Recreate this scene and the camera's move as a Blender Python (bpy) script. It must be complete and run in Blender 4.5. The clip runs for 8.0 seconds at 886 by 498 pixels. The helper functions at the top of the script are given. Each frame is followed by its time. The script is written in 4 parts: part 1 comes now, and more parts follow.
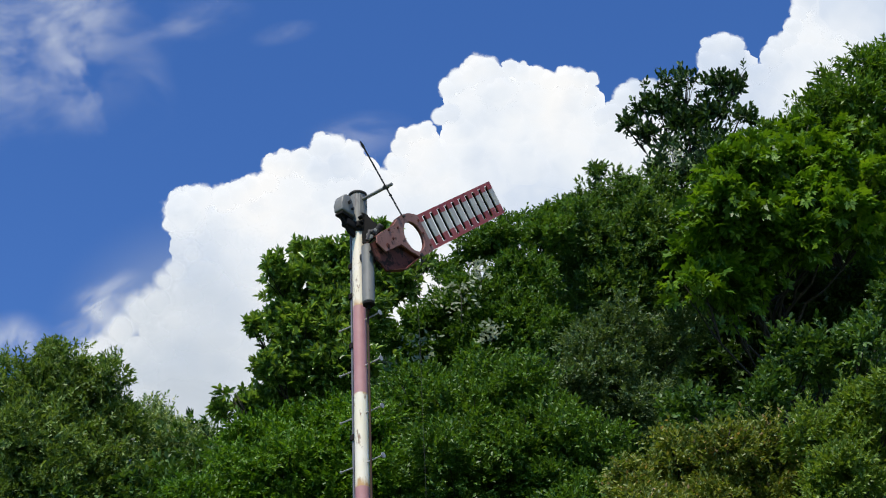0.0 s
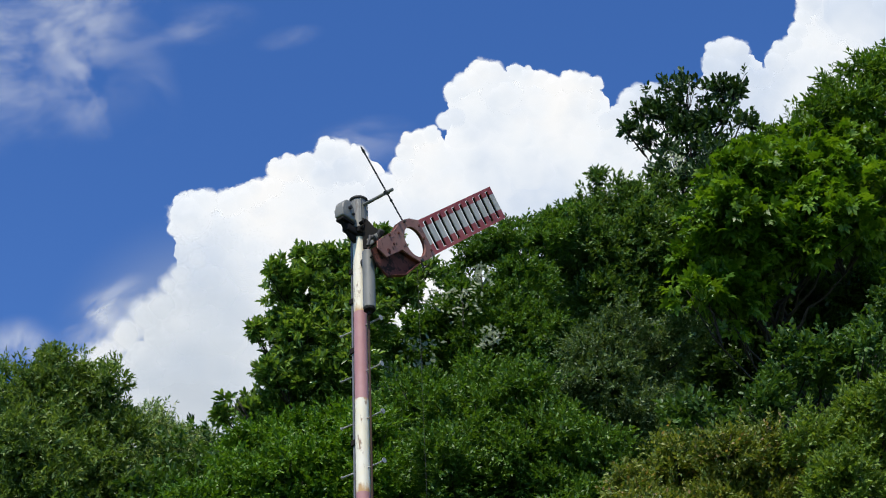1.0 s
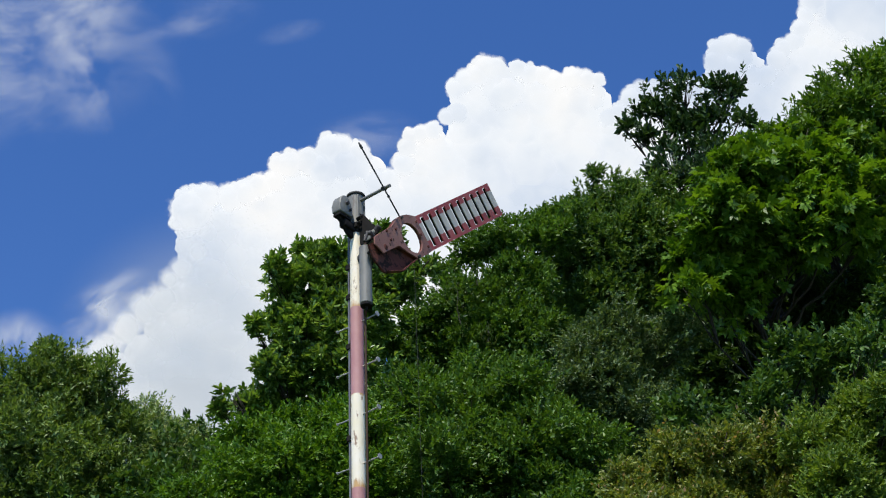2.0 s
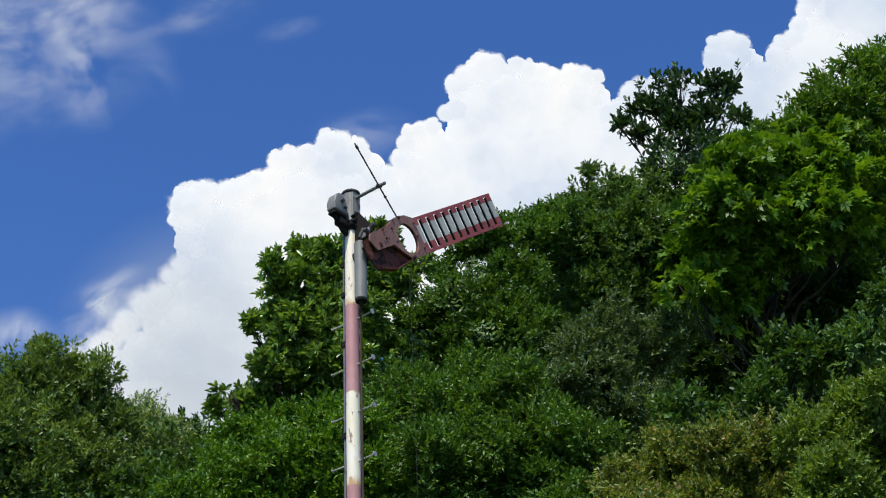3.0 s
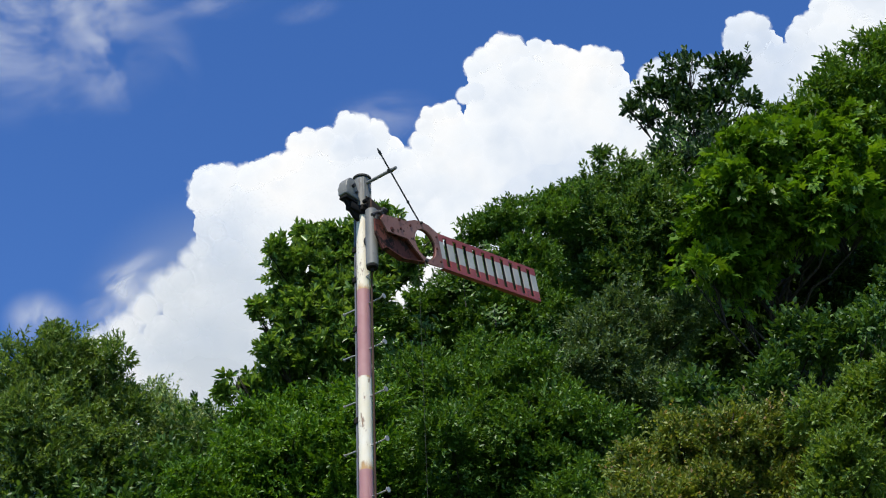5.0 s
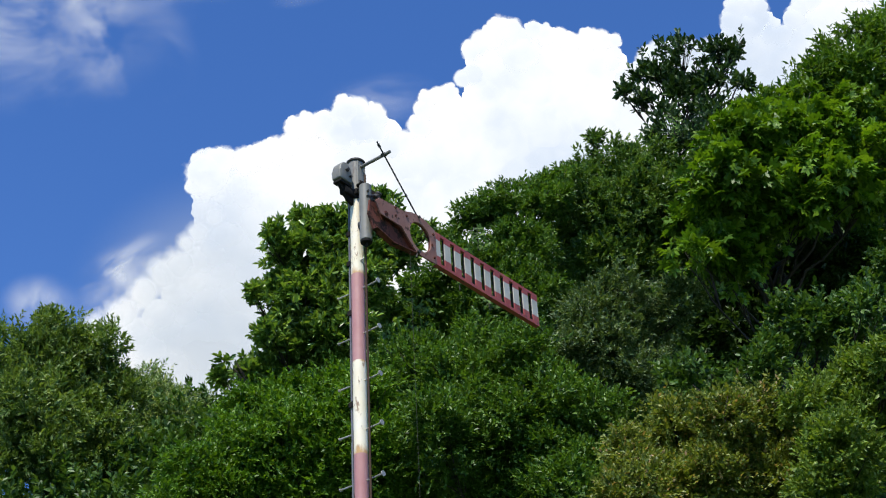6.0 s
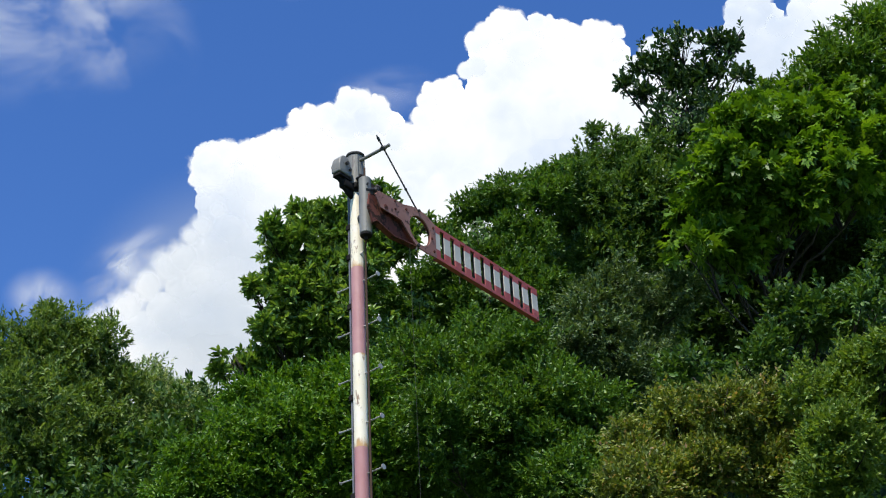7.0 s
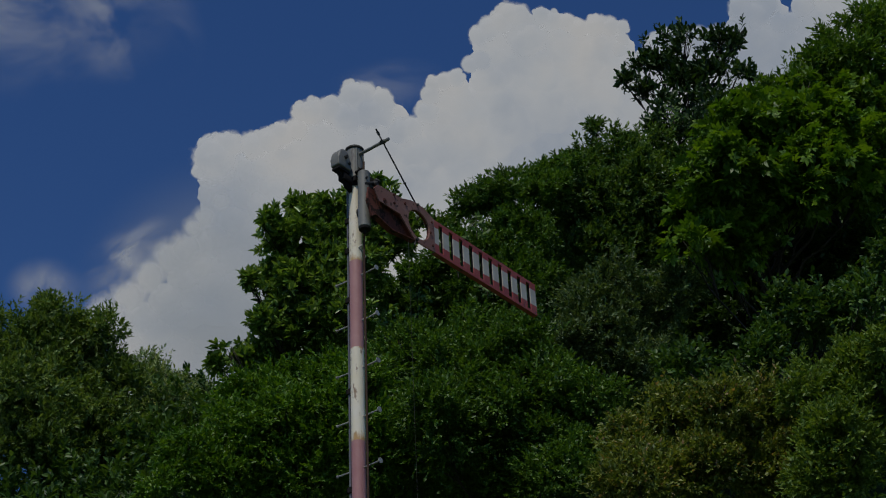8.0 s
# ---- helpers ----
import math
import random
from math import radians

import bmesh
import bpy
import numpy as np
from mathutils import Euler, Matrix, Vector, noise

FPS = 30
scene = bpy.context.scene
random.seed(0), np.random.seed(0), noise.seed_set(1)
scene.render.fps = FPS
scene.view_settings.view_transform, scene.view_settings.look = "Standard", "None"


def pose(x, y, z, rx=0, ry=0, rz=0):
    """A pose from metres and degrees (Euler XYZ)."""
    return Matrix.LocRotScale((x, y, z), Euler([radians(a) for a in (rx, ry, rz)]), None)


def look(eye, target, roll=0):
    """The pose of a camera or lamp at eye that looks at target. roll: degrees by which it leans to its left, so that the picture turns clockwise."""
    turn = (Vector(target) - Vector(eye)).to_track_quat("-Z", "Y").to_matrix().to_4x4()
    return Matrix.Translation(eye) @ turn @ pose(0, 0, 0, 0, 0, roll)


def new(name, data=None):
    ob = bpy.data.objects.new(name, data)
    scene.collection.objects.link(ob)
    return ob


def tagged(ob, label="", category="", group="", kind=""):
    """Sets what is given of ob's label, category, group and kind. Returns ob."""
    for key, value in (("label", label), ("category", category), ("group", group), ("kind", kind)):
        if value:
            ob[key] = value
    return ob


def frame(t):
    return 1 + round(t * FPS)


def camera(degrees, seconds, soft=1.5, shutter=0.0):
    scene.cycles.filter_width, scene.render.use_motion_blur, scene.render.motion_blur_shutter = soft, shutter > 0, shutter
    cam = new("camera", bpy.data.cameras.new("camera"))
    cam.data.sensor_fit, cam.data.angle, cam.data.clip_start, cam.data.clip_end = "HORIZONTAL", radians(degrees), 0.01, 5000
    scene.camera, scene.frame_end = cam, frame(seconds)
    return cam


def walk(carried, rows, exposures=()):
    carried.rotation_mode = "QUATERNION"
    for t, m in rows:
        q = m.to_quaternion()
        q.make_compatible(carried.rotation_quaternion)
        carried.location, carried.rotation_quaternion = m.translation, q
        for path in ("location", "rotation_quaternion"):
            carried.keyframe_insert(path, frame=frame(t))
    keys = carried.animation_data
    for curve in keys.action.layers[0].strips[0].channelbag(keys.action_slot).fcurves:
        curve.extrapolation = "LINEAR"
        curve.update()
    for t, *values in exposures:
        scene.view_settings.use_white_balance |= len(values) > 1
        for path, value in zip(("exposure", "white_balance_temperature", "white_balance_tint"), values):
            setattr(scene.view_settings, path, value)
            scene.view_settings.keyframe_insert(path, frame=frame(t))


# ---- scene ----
EYE = Vector((0.0, 0.0, 1.6))
FOV = 32.41


def aim(pitch, yaw, roll):
    """The camera's pose at its place, from degrees: up, to the right, and roll."""
    p, a = radians(pitch), radians(yaw)
    way = Vector((math.sin(a) * math.cos(p), math.cos(a) * math.cos(p), math.sin(p)))
    return look(EYE, EYE + way, roll)


# ---- camera: held by hand on one spot, turning a little
cam = camera(FOV, 8.0, soft=1.1)
walk(cam, [
    (0.0, aim(34.051, 3.901, -3.060)), (0.5, aim(34.233, 3.951, -3.134)),
    (1.0, aim(34.252, 3.878, -3.082)), (1.5, aim(34.196, 3.864, -2.822)),
    (3.0, aim(34.007, 4.226, -2.957)), (3.5, aim(34.289, 4.046, -3.007)),
    (4.0, aim(34.141, 3.850, -2.732)), (4.5, aim(33.811, 3.707, -2.726)),
    (6.0, aim(32.833, 3.904, -3.133)), (6.5, aim(32.657, 3.999, -3.198)),
    (7.0, aim(32.579, 3.899, -3.278)), (7.5, aim(32.528, 3.851, -2.973)),
    (8.0, aim(32.364, 3.949, -2.858))],
    exposures=[(0.0, 0.0), (4.5, 0.0), (6.0, 0.17), (7.3, 0.19), (7.6, -0.3), (8.0, -1.42)])

# ---- daylight
TO_SUN = Vector((-0.25, -0.60, 1.05)).normalized()
world = bpy.data.worlds.new("sky")
scene.world = world
world.use_nodes = True
wn, wl = world.node_tree.nodes, world.node_tree.links
sky = wn.new("ShaderNodeTexSky")
sky.sky_type = "NISHITA"
sky.sun_disc = False
sky.sun_elevation = math.asin(TO_SUN.z)
sky.sun_rotation = math.atan2(TO_SUN.x, TO_SUN.y)
sky.air_density, sky.dust_density, sky.ozone_density = 1.0, 0.0, 4.0
deep = wn.new("ShaderNodeHueSaturation")
deep.inputs["Saturation"].default_value = 1.23
deep.inputs["Hue"].default_value = 0.512
wl.new(sky.outputs[0], deep.inputs["Color"])
wl.new(deep.outputs[0], wn["Background"].inputs[0])
wn["Background"].inputs[1].default_value = 0.165
sun = new("sun", bpy.data.lights.new("sun", "SUN"))
sun.data.energy, sun.data.angle, sun.data.color = 5.0, radians(0.55), (1.0, 0.95, 0.87)
sun.matrix_world = look(TO_SUN * 60, (0, 0, 0))

# ---- materials


def material(name):
    m = bpy.data.materials.new(name)
    m.use_nodes = True
    return m, m.node_tree.nodes, m.node_tree.links, m.node_tree.nodes["Principled BSDF"]


def ramp(nodes, stops):
    r = nodes.new("ShaderNodeValToRGB")
    while len(r.color_ramp.elements) < len(stops):
        r.color_ramp.elements.new(0.5)
    for e, (p, c) in zip(r.color_ramp.elements, stops):
        e.position, e.color = p, (*c, 1)
    return r


def noise_node(nodes, links, scale, detail=4.0, rough=0.55, coords="Object"):
    tc = nodes.new("ShaderNodeTexCoord")
    n = nodes.new("ShaderNodeTexNoise")
    n.inputs["Scale"].default_value, n.inputs["Detail"].default_value = scale, detail
    n.inputs["Roughness"].default_value = rough
    links.new(tc.outputs[coords], n.inputs["Vector"])
    return n


def bump(nodes, links, source, shader, strength, distance):
    b = nodes.new("ShaderNodeBump")
    b.inputs["Strength"].default_value, b.inputs["Distance"].default_value = strength, distance
    links.new(source, b.inputs["Height"])
    links.new(b.outputs[0], shader.inputs["Normal"])


def paint(name, base, worn, rust, roughness=0.5, metal=0.0, wear=0.60, streak=(9, 9, 2.5), ends=None, shine=0.5):
    """Weathered paint: faded patches, chips down to rust, fine relief."""
    m, nd, ln, sh = material(name)
    big = noise_node(nd, ln, 6.0, 5.0, 0.6)
    fade = ramp(nd, [(0.32, base), (0.72, worn)])
    ln.new(big.outputs[0], fade.inputs[0])
    tc = nd.new("ShaderNodeTexCoord")
    mp = nd.new("ShaderNodeMapping")
    mp.inputs["Scale"].default_value = streak
    ln.new(tc.outputs["Object"], mp.inputs[0])
    fine = nd.new("ShaderNodeTexNoise")
    fine.inputs["Scale"].default_value, fine.inputs["Detail"].default_value = 3.0, 7.0
    fine.inputs["Roughness"].default_value = 0.68
    ln.new(mp.outputs[0], fine.inputs["Vector"])
    chips = ramp(nd, [(wear, (0, 0, 0)), (wear + 0.06, (1, 1, 1))])
    ln.new(fine.outputs[0], chips.inputs[0])
    mix = nd.new("ShaderNodeMix")
    mix.data_type = "RGBA"
    ln.new(chips.outputs[0], mix.inputs[0])
    ln.new(fade.outputs[0], mix.inputs[6])
    mix.inputs[7].default_value = (*rust, 1)
    colour = mix.outputs[2]
    if ends:
        # rust bleeding in from the two ends of a band
        sep = nd.new("ShaderNodeSeparateXYZ")
        ln.new(tc.outputs["Generated"], sep.inputs[0])
        near = ramp(nd, [(0.0, (1, 1, 1)), (0.13, (0, 0, 0)), (0.955, (0, 0, 0)), (1.0, (0.75, 0.75, 0.75))])
        ln.new(sep.outputs["Z"], near.inputs[0])
        spots = nd.new("ShaderNodeMath")
        spots.operation = "MULTIPLY_ADD"
        spots.inputs[1].default_value = 0.42
        ln.new(near.outputs[0], spots.inputs[0])
        ln.new(fine.outputs[0], spots.inputs[2])
        bleed = ramp(nd, [(0.66, (0, 0, 0)), (0.92, (1, 1, 1))])
        ln.new(spots.outputs[0], bleed.inputs[0])
        rusty = nd.new("ShaderNodeMix")
        rusty.data_type = "RGBA"
        ln.new(bleed.outputs[0], rusty.inputs[0])
        ln.new(colour, rusty.inputs[6])
        rusty.inputs[7].default_value = (*ends, 1)
        colour = rusty.outputs[2]
    ln.new(colour, sh.inputs["Base Color"])
    sh.inputs["Roughness"].default_value, sh.inputs["Metallic"].default_value = roughness, metal
    sh.inputs["Specular IOR Level"].default_value = shine
    bump(nd, ln, fine.outputs[0], sh, 0.25, 0.004)
    return m


def leaf_material(name, dark, mid, light, odd=None, gloss=0.45, through_light=0.30):
    """Leaves: each one its own green, larger patches of tone, light coming through."""
    m, nd, ln, sh = material(name)
    geo = nd.new("ShaderNodeNewGeometry")
    stops = [(0.0, dark), (0.45, mid), (0.92, light)]
    if odd:
        stops.append((0.975, odd))
    r = ramp(nd, stops)
    ln.new(geo.outputs["Random Per Island"], r.inputs[0])
    n = noise_node(nd, ln, 1.1, 3.0, 0.6)
    tone = ramp(nd, [(0.3, (0.66, 0.70, 0.62)), (0.7, (1.18, 1.15, 1.1))])
    ln.new(n.outputs[0], tone.inputs[0])
    mul = nd.new("ShaderNodeMix")
    mul.data_type, mul.blend_type = "RGBA", "MULTIPLY"
    mul.inputs[0].default_value = 1.0
    ln.new(r.outputs[0], mul.inputs[6])
    ln.new(tone.outputs[0], mul.inputs[7])
    ln.new(mul.outputs[2], sh.inputs["Base Color"])
    sh.inputs["Roughness"].default_value = gloss
    sh.inputs["Specular IOR Level"].default_value = 0.30 if gloss > 0.4 else 0.5
    tr = nd.new("ShaderNodeBsdfTranslucent")
    hue = nd.new("ShaderNodeMix")
    hue.data_type, hue.blend_type = "RGBA", "MULTIPLY"
    hue.inputs[0].default_value = 1.0
    ln.new(mul.outputs[2], hue.inputs[6])
    hue.inputs[7].default_value = (1.5, 1.45, 0.55, 1)
    ln.new(hue.outputs[2], tr.inputs[0])
    mixed = nd.new("ShaderNodeMixShader")
    mixed.inputs[0].default_value = through_light
    ln.new(sh.outputs[0], mixed.inputs[1])
    ln.new(tr.outputs[0], mixed.inputs[2])
    ln.new(mixed.outputs[0], nd["Material Output"].inputs["Surface"])
    return m


def bark_material():
    m, nd, ln, sh = material("bark")
    n = noise_node(nd, ln, 14, 6, 0.65)
    r = ramp(nd, [(0.3, (0.016, 0.013, 0.010)), (0.7, (0.050, 0.042, 0.034))])
    ln.new(n.outputs[0], r.inputs[0])
    ln.new(r.outputs[0], sh.inputs["Base Color"])
    sh.inputs["Roughness"].default_value = 0.9
    bump(nd, ln, n.outputs[0], sh, 0.8, 0.02)
    return m


def ground_material():
    m, nd, ln, sh = material("undergrowth")
    n = noise_node(nd, ln, 0.8, 8, 0.7)
    r = ramp(nd, [(0.3, (0.025, 0.035, 0.012)), (0.55, (0.045, 0.075, 0.02)), (0.75, (0.10, 0.09, 0.05))])
    ln.new(n.outputs[0], r.inputs[0])
    ln.new(r.outputs[0], sh.inputs["Base Color"])
    sh.inputs["Roughness"].default_value = 0.95
    bump(nd, ln, n.outputs[0], sh, 1.0, 0.15)
    return m


def cloud_tone(nd, ln, sh):
    """Glow in place of sunlight scattered inside the cloud: white, with faint bluish shading painted by noise."""
    n = noise_node(nd, ln, 0.0042, 4, 0.5)
    r = ramp(nd, [(0.34, (0.68, 0.765, 0.90)), (0.49, (0.91, 0.95, 1.0)), (0.58, (1.0, 1.0, 1.0))])
    ln.new(n.outputs[0], r.inputs[0])
    small = noise_node(nd, ln, 0.022, 3, 0.5)
    puff = ramp(nd, [(0.34, (0.93, 0.945, 0.965)), (0.56, (1.0, 1.0, 1.0))])
    ln.new(small.outputs[0], puff.inputs[0])
    mul = nd.new("ShaderNodeMix")
    mul.data_type, mul.blend_type = "RGBA", "MULTIPLY"
    mul.inputs[0].default_value = 1.0
    ln.new(r.outputs[0], mul.inputs[6])
    ln.new(puff.outputs[0], mul.inputs[7])
    sh.inputs["Base Color"].default_value = (0.04, 0.04, 0.042, 1)
    sh.inputs["Roughness"].default_value = 1.0
    sh.inputs["Specular IOR Level"].default_value = 0.0
    ln.new(mul.outputs[2], sh.inputs["Emission Color"])
    sh.inputs["Emission Strength"].default_value = 0.95


def cloud_material():
    m, nd, ln, sh = material("cloud_glow_white")
    cloud_tone(nd, ln, sh)
    return m


def rim_material(name, soft):
    """The vapour round a billow's edge: uneven, thinning out into the sky."""
    m, nd, ln, sh = material(name)
    cloud_tone(nd, ln, sh)
    tc = nd.new("ShaderNodeTexCoord")
    c = nd.new("ShaderNodeVectorMath")
    c.operation = "MULTIPLY_ADD"
    c.inputs[1].default_value, c.inputs[2].default_value = (2, 2, 0), (-1, -1, 0)
    ln.new(tc.outputs["UV"], c.inputs[0])
    far = nd.new("ShaderNodeVectorMath")
    far.operation = "LENGTH"
    ln.new(c.outputs[0], far.inputs[0])
    total = far.outputs["Value"]
    for scale, amount in ((0.03, 0.62), (0.10, 0.40)):
        n = noise_node(nd, ln, scale, 4, 0.6)
        add = nd.new("ShaderNodeMath")
        add.operation = "MULTIPLY_ADD"
        add.inputs[1].default_value = amount
        ln.new(n.outputs[0], add.inputs[0])
        ln.new(total, add.inputs[2])
        total = add.outputs[0]
    edge = nd.new("ShaderNodeMapRange")
    edge.interpolation_type = "SMOOTHSTEP"
    edge.inputs[1].default_value, edge.inputs[2].default_value = 1.36, 1.36 - soft
    ln.new(total, edge.inputs[0])
    ln.new(edge.outputs[0], sh.inputs["Alpha"])
    return m


def wisp_material(name, scale, stretch, low, high, most, tone=1.0):
    """Thin cloud: sky shows through where the vapour is thin, all of it fading to the rim."""
    m, nd, ln, sh = material(name)
    tc = nd.new("ShaderNodeTexCoord")
    mp = nd.new("ShaderNodeMapping")
    mp.inputs["Scale"].default_value = (scale * stretch[0], scale * stretch[1], scale)
    mp.inputs["Rotation"].default_value = (0, 0, radians(stretch[2]))
    ln.new(tc.outputs["Object"], mp.inputs[0])
    info = nd.new("ShaderNodeObjectInfo")
    far = nd.new("ShaderNodeMath")
    far.operation = "MULTIPLY"
    far.inputs[1].default_value = 60.0
    ln.new(info.outputs["Random"], far.inputs[0])
    ln.new(far.outputs[0], mp.inputs["Location"])
    n = nd.new("ShaderNodeTexNoise")
    n.inputs["Scale"].default_value, n.inputs["Detail"].default_value, n.inputs["Roughness"].default_value = 1.0, 6.0, 0.52
    n.inputs["Distortion"].default_value = 0.4
    ln.new(mp.outputs[0], n.inputs["Vector"])
    c = nd.new("ShaderNodeVectorMath")
    c.operation = "MULTIPLY_ADD"
    c.inputs[1].default_value, c.inputs[2].default_value = (2, 2, 0), (-1, -1, 0)
    ln.new(tc.outputs["Generated"], c.inputs[0])
    ln_ = nd.new("ShaderNodeVectorMath")
    ln_.operation = "LENGTH"
    ln.new(c.outputs[0], ln_.inputs[0])
    rim = nd.new("ShaderNodeMapRange")
    rim.interpolation_type = "SMOOTHSTEP"
    rim.inputs[1].default_value, rim.inputs[2].default_value = 1.0, 0.0
    ln.new(ln_.outputs["Value"], rim.inputs[0])
    thick = nd.new("ShaderNodeMapRange")
    thick.interpolation_type = "SMOOTHSTEP"
    thick.inputs[1].default_value, thick.inputs[2].default_value, thick.inputs[4].default_value = low, high, most
    ln.new(n.outputs[0], thick.inputs[0])
    mul = nd.new("ShaderNodeMath")
    mul.operation = "MULTIPLY"
    ln.new(rim.outputs[0], mul.inputs[0])
    ln.new(thick.outputs[0], mul.inputs[1])
    ln.new(mul.outputs[0], sh.inputs["Alpha"])
    sh.inputs["Base Color"].default_value = (0.3 * tone * tone, 0.3 * tone * tone, 0.31 * tone * tone, 1)
    sh.inputs["Roughness"].default_value = 1.0
    sh.inputs["Specular IOR Level"].default_value = 0.0
    # thin cloud glows as well, in place of sunlight; lower tone greys it
    sh.inputs["Emission Color"].default_value = (0.95 - 0.62 * (1 - tone), 0.97 - 0.35 * (1 - tone), 1.0, 1)
    sh.inputs["Emission Strength"].default_value = 0.75 * tone
    return m


RED = paint("faded_red_paint", (0.33, 0.050, 0.034), (0.44, 0.105, 0.075), (0.11, 0.05, 0.034), wear=0.57, streak=(6, 6, 6))
DARK_RED = paint("dull_dark_red_paint", (0.115, 0.036, 0.026), (0.175, 0.062, 0.046), (0.040, 0.022, 0.016), wear=0.52, streak=(6, 6, 6), roughness=0.85, shine=0.15)
PLUM = paint("bleached_maroon_paint", (0.24, 0.105, 0.080), (0.34, 0.185, 0.145), (0.070, 0.036, 0.026), wear=0.56, streak=(8, 8, 8), roughness=0.7, shine=0.3)
MAST_RED = paint("bleached_pink_red_paint", (0.42, 0.19, 0.18), (0.50, 0.265, 0.245), (0.26, 0.15, 0.13), wear=0.64)
MAST_WHITE = paint("chipped_cream_white_paint", (0.82, 0.73, 0.50), (0.87, 0.81, 0.66), (0.30, 0.20, 0.12), wear=0.565, ends=(0.55, 0.33, 0.12))
WHITE = paint("dirty_white_paint", (0.47, 0.44, 0.355), (0.60, 0.56, 0.46), (0.30, 0.265, 0.21), wear=0.62)
GREY = paint("grey_green_paint", (0.165, 0.165, 0.142), (0.235, 0.23, 0.20), (0.10, 0.088, 0.072), roughness=0.5)
DARK_GREY = paint("oily_dark_grey_steel", (0.036, 0.034, 0.032), (0.07, 0.066, 0.060), (0.045, 0.031, 0.023), roughness=0.65, shine=0.3)
# black of dark parts; also paints shade under the hood and in the slots
BLACK = paint("black_paint_and_shade", (0.012, 0.0115, 0.011), (0.024, 0.022, 0.020), (0.032, 0.023, 0.018), roughness=0.85, shine=0.1)
STEEL = paint("weathered_galvanised_steel", (0.31, 0.30, 0.275), (0.44, 0.425, 0.39), (0.16, 0.125, 0.10), roughness=0.5, metal=0.2)
RUST = paint("rusty_brown_steel", (0.055, 0.034, 0.024), (0.10, 0.058, 0.036), (0.03, 0.02, 0.015), roughness=0.85, shine=0.2)
CHANNEL = paint("dull_bluish_steel", (0.10, 0.105, 0.115), (0.17, 0.175, 0.185), (0.05, 0.042, 0.036), roughness=0.6)
BARK = bark_material()
GROUND = ground_material()
CLOUD = cloud_material()

# ---- mesh helpers


def part(name, bm, mat, parent=None, label="", smooth=None):
    """Links a bmesh as one mesh object under a thing or a part."""
    me = bpy.data.meshes.new(name)
    bmesh.ops.recalc_face_normals(bm, faces=bm.faces)
    bm.to_mesh(me)
    bm.free()
    me.materials.append(mat)
    if smooth is not None:
        me.shade_smooth()
        me.set_sharp_from_angle(angle=radians(smooth))
    ob = new(name, me)
    if parent:
        ob.parent = parent
    if label:
        tagged(ob, label)
    return ob


def thing(name, m, label, category, group="", kind=""):
    e = new(name)
    e.matrix_world = m
    e.empty_display_size = 0.2
    return tagged(e, label, category, group, kind)


def box(bm, lo, hi, bevel=0.0):
    c = [(a + b) / 2 for a, b in zip(lo, hi)]
    s = [b - a for a, b in zip(lo, hi)]
    g = bmesh.ops.create_cube(bm, size=1, matrix=Matrix.Translation(c) @ Matrix.Diagonal((*s, 1)))
    if bevel:
        edges = list({e for v in g["verts"] for e in v.link_edges})
        bmesh.ops.bevel(bm, geom=edges, offset=bevel, segments=2, affect="EDGES", profile=0.5)


def tube(bm, a, b, ra, rb=None, n=14, rim=0.0):
    """A round bar from a to b, with its ends closed."""
    a, b = Vector(a), Vector(b)
    rb = ra if rb is None else rb
    q = (b - a).to_track_quat("Z", "Y").to_matrix()
    length = (b - a).length
    rings = [(0, ra), (length, rb)]
    if rim:
        rings = [(0, ra - rim), (rim, ra), (length - rim, rb), (length, rb - rim)]
    loops = []
    for h, r in rings:
        loops.append([bm.verts.new(a + q @ Vector((r * math.cos(k * math.tau / n), r * math.sin(k * math.tau / n), h))) for k in range(n)])
    for lo, up in zip(loops, loops[1:]):
        for k in range(n):
            bm.faces.new((lo[k], lo[(k + 1) % n], up[(k + 1) % n], up[k]))
    bm.faces.new(loops[0][::-1])
    bm.faces.new(loops[-1])


def plate(bm, outline, y0, y1, hole=None):
    """A flat plate in the xz plane between y0 and y1; hole: (x, z, radius)."""
    n = len(outline)
    if not hole:
        f = [bm.verts.new((x, y0, z)) for x, z in outline]
        b = [bm.verts.new((x, y1, z)) for x, z in outline]
        bm.faces.new(f)
        bm.faces.new(b[::-1])
        for k in range(n):
            bm.faces.new((f[k], b[k], b[(k + 1) % n], f[(k + 1) % n]))
        return
    hx, hz, hr = hole
    # rays from the hole's centre cut the outline, so that front and back are rings of quads
    angles = sorted({round(math.atan2(z - hz, x - hx) % math.tau, 4) for x, z in outline} | {round(k * math.tau / 40, 4) for k in range(40)})
    outer = []
    for a in angles:
        d = Vector((math.cos(a), math.sin(a)))
        best = 0
        for k in range(n):
            p, q = Vector(outline[k]) - Vector((hx, hz)), Vector(outline[(k + 1) % n]) - Vector((hx, hz))
            e = q - p
            den = d.x * e.y - d.y * e.x
            if abs(den) > 1e-9:
                t, s = (p.x * e.y - p.y * e.x) / den, (p.x * d.y - p.y * d.x) / den
                if t > 0 and -1e-4 <= s <= 1.0001:
                    best = max(best, t)
        outer.append((hx + d.x * best, hz + d.y * best))
    inner = [(hx + hr * math.cos(a), hz + hr * math.sin(a)) for a in angles]
    rows = [[bm.verts.new((x, y, z)) for x, z in ring] for y, ring in ((y0, outer), (y0, inner), (y1, inner), (y1, outer))]
    m = len(angles)
    for lo, up in zip(rows, rows[1:] + rows[:1]):
        for k in range(m):
            bm.faces.new((lo[k], lo[(k + 1) % m], up[(k + 1) % m], up[k]))


# ---- ground: flat by the track, then a steep wooded bank


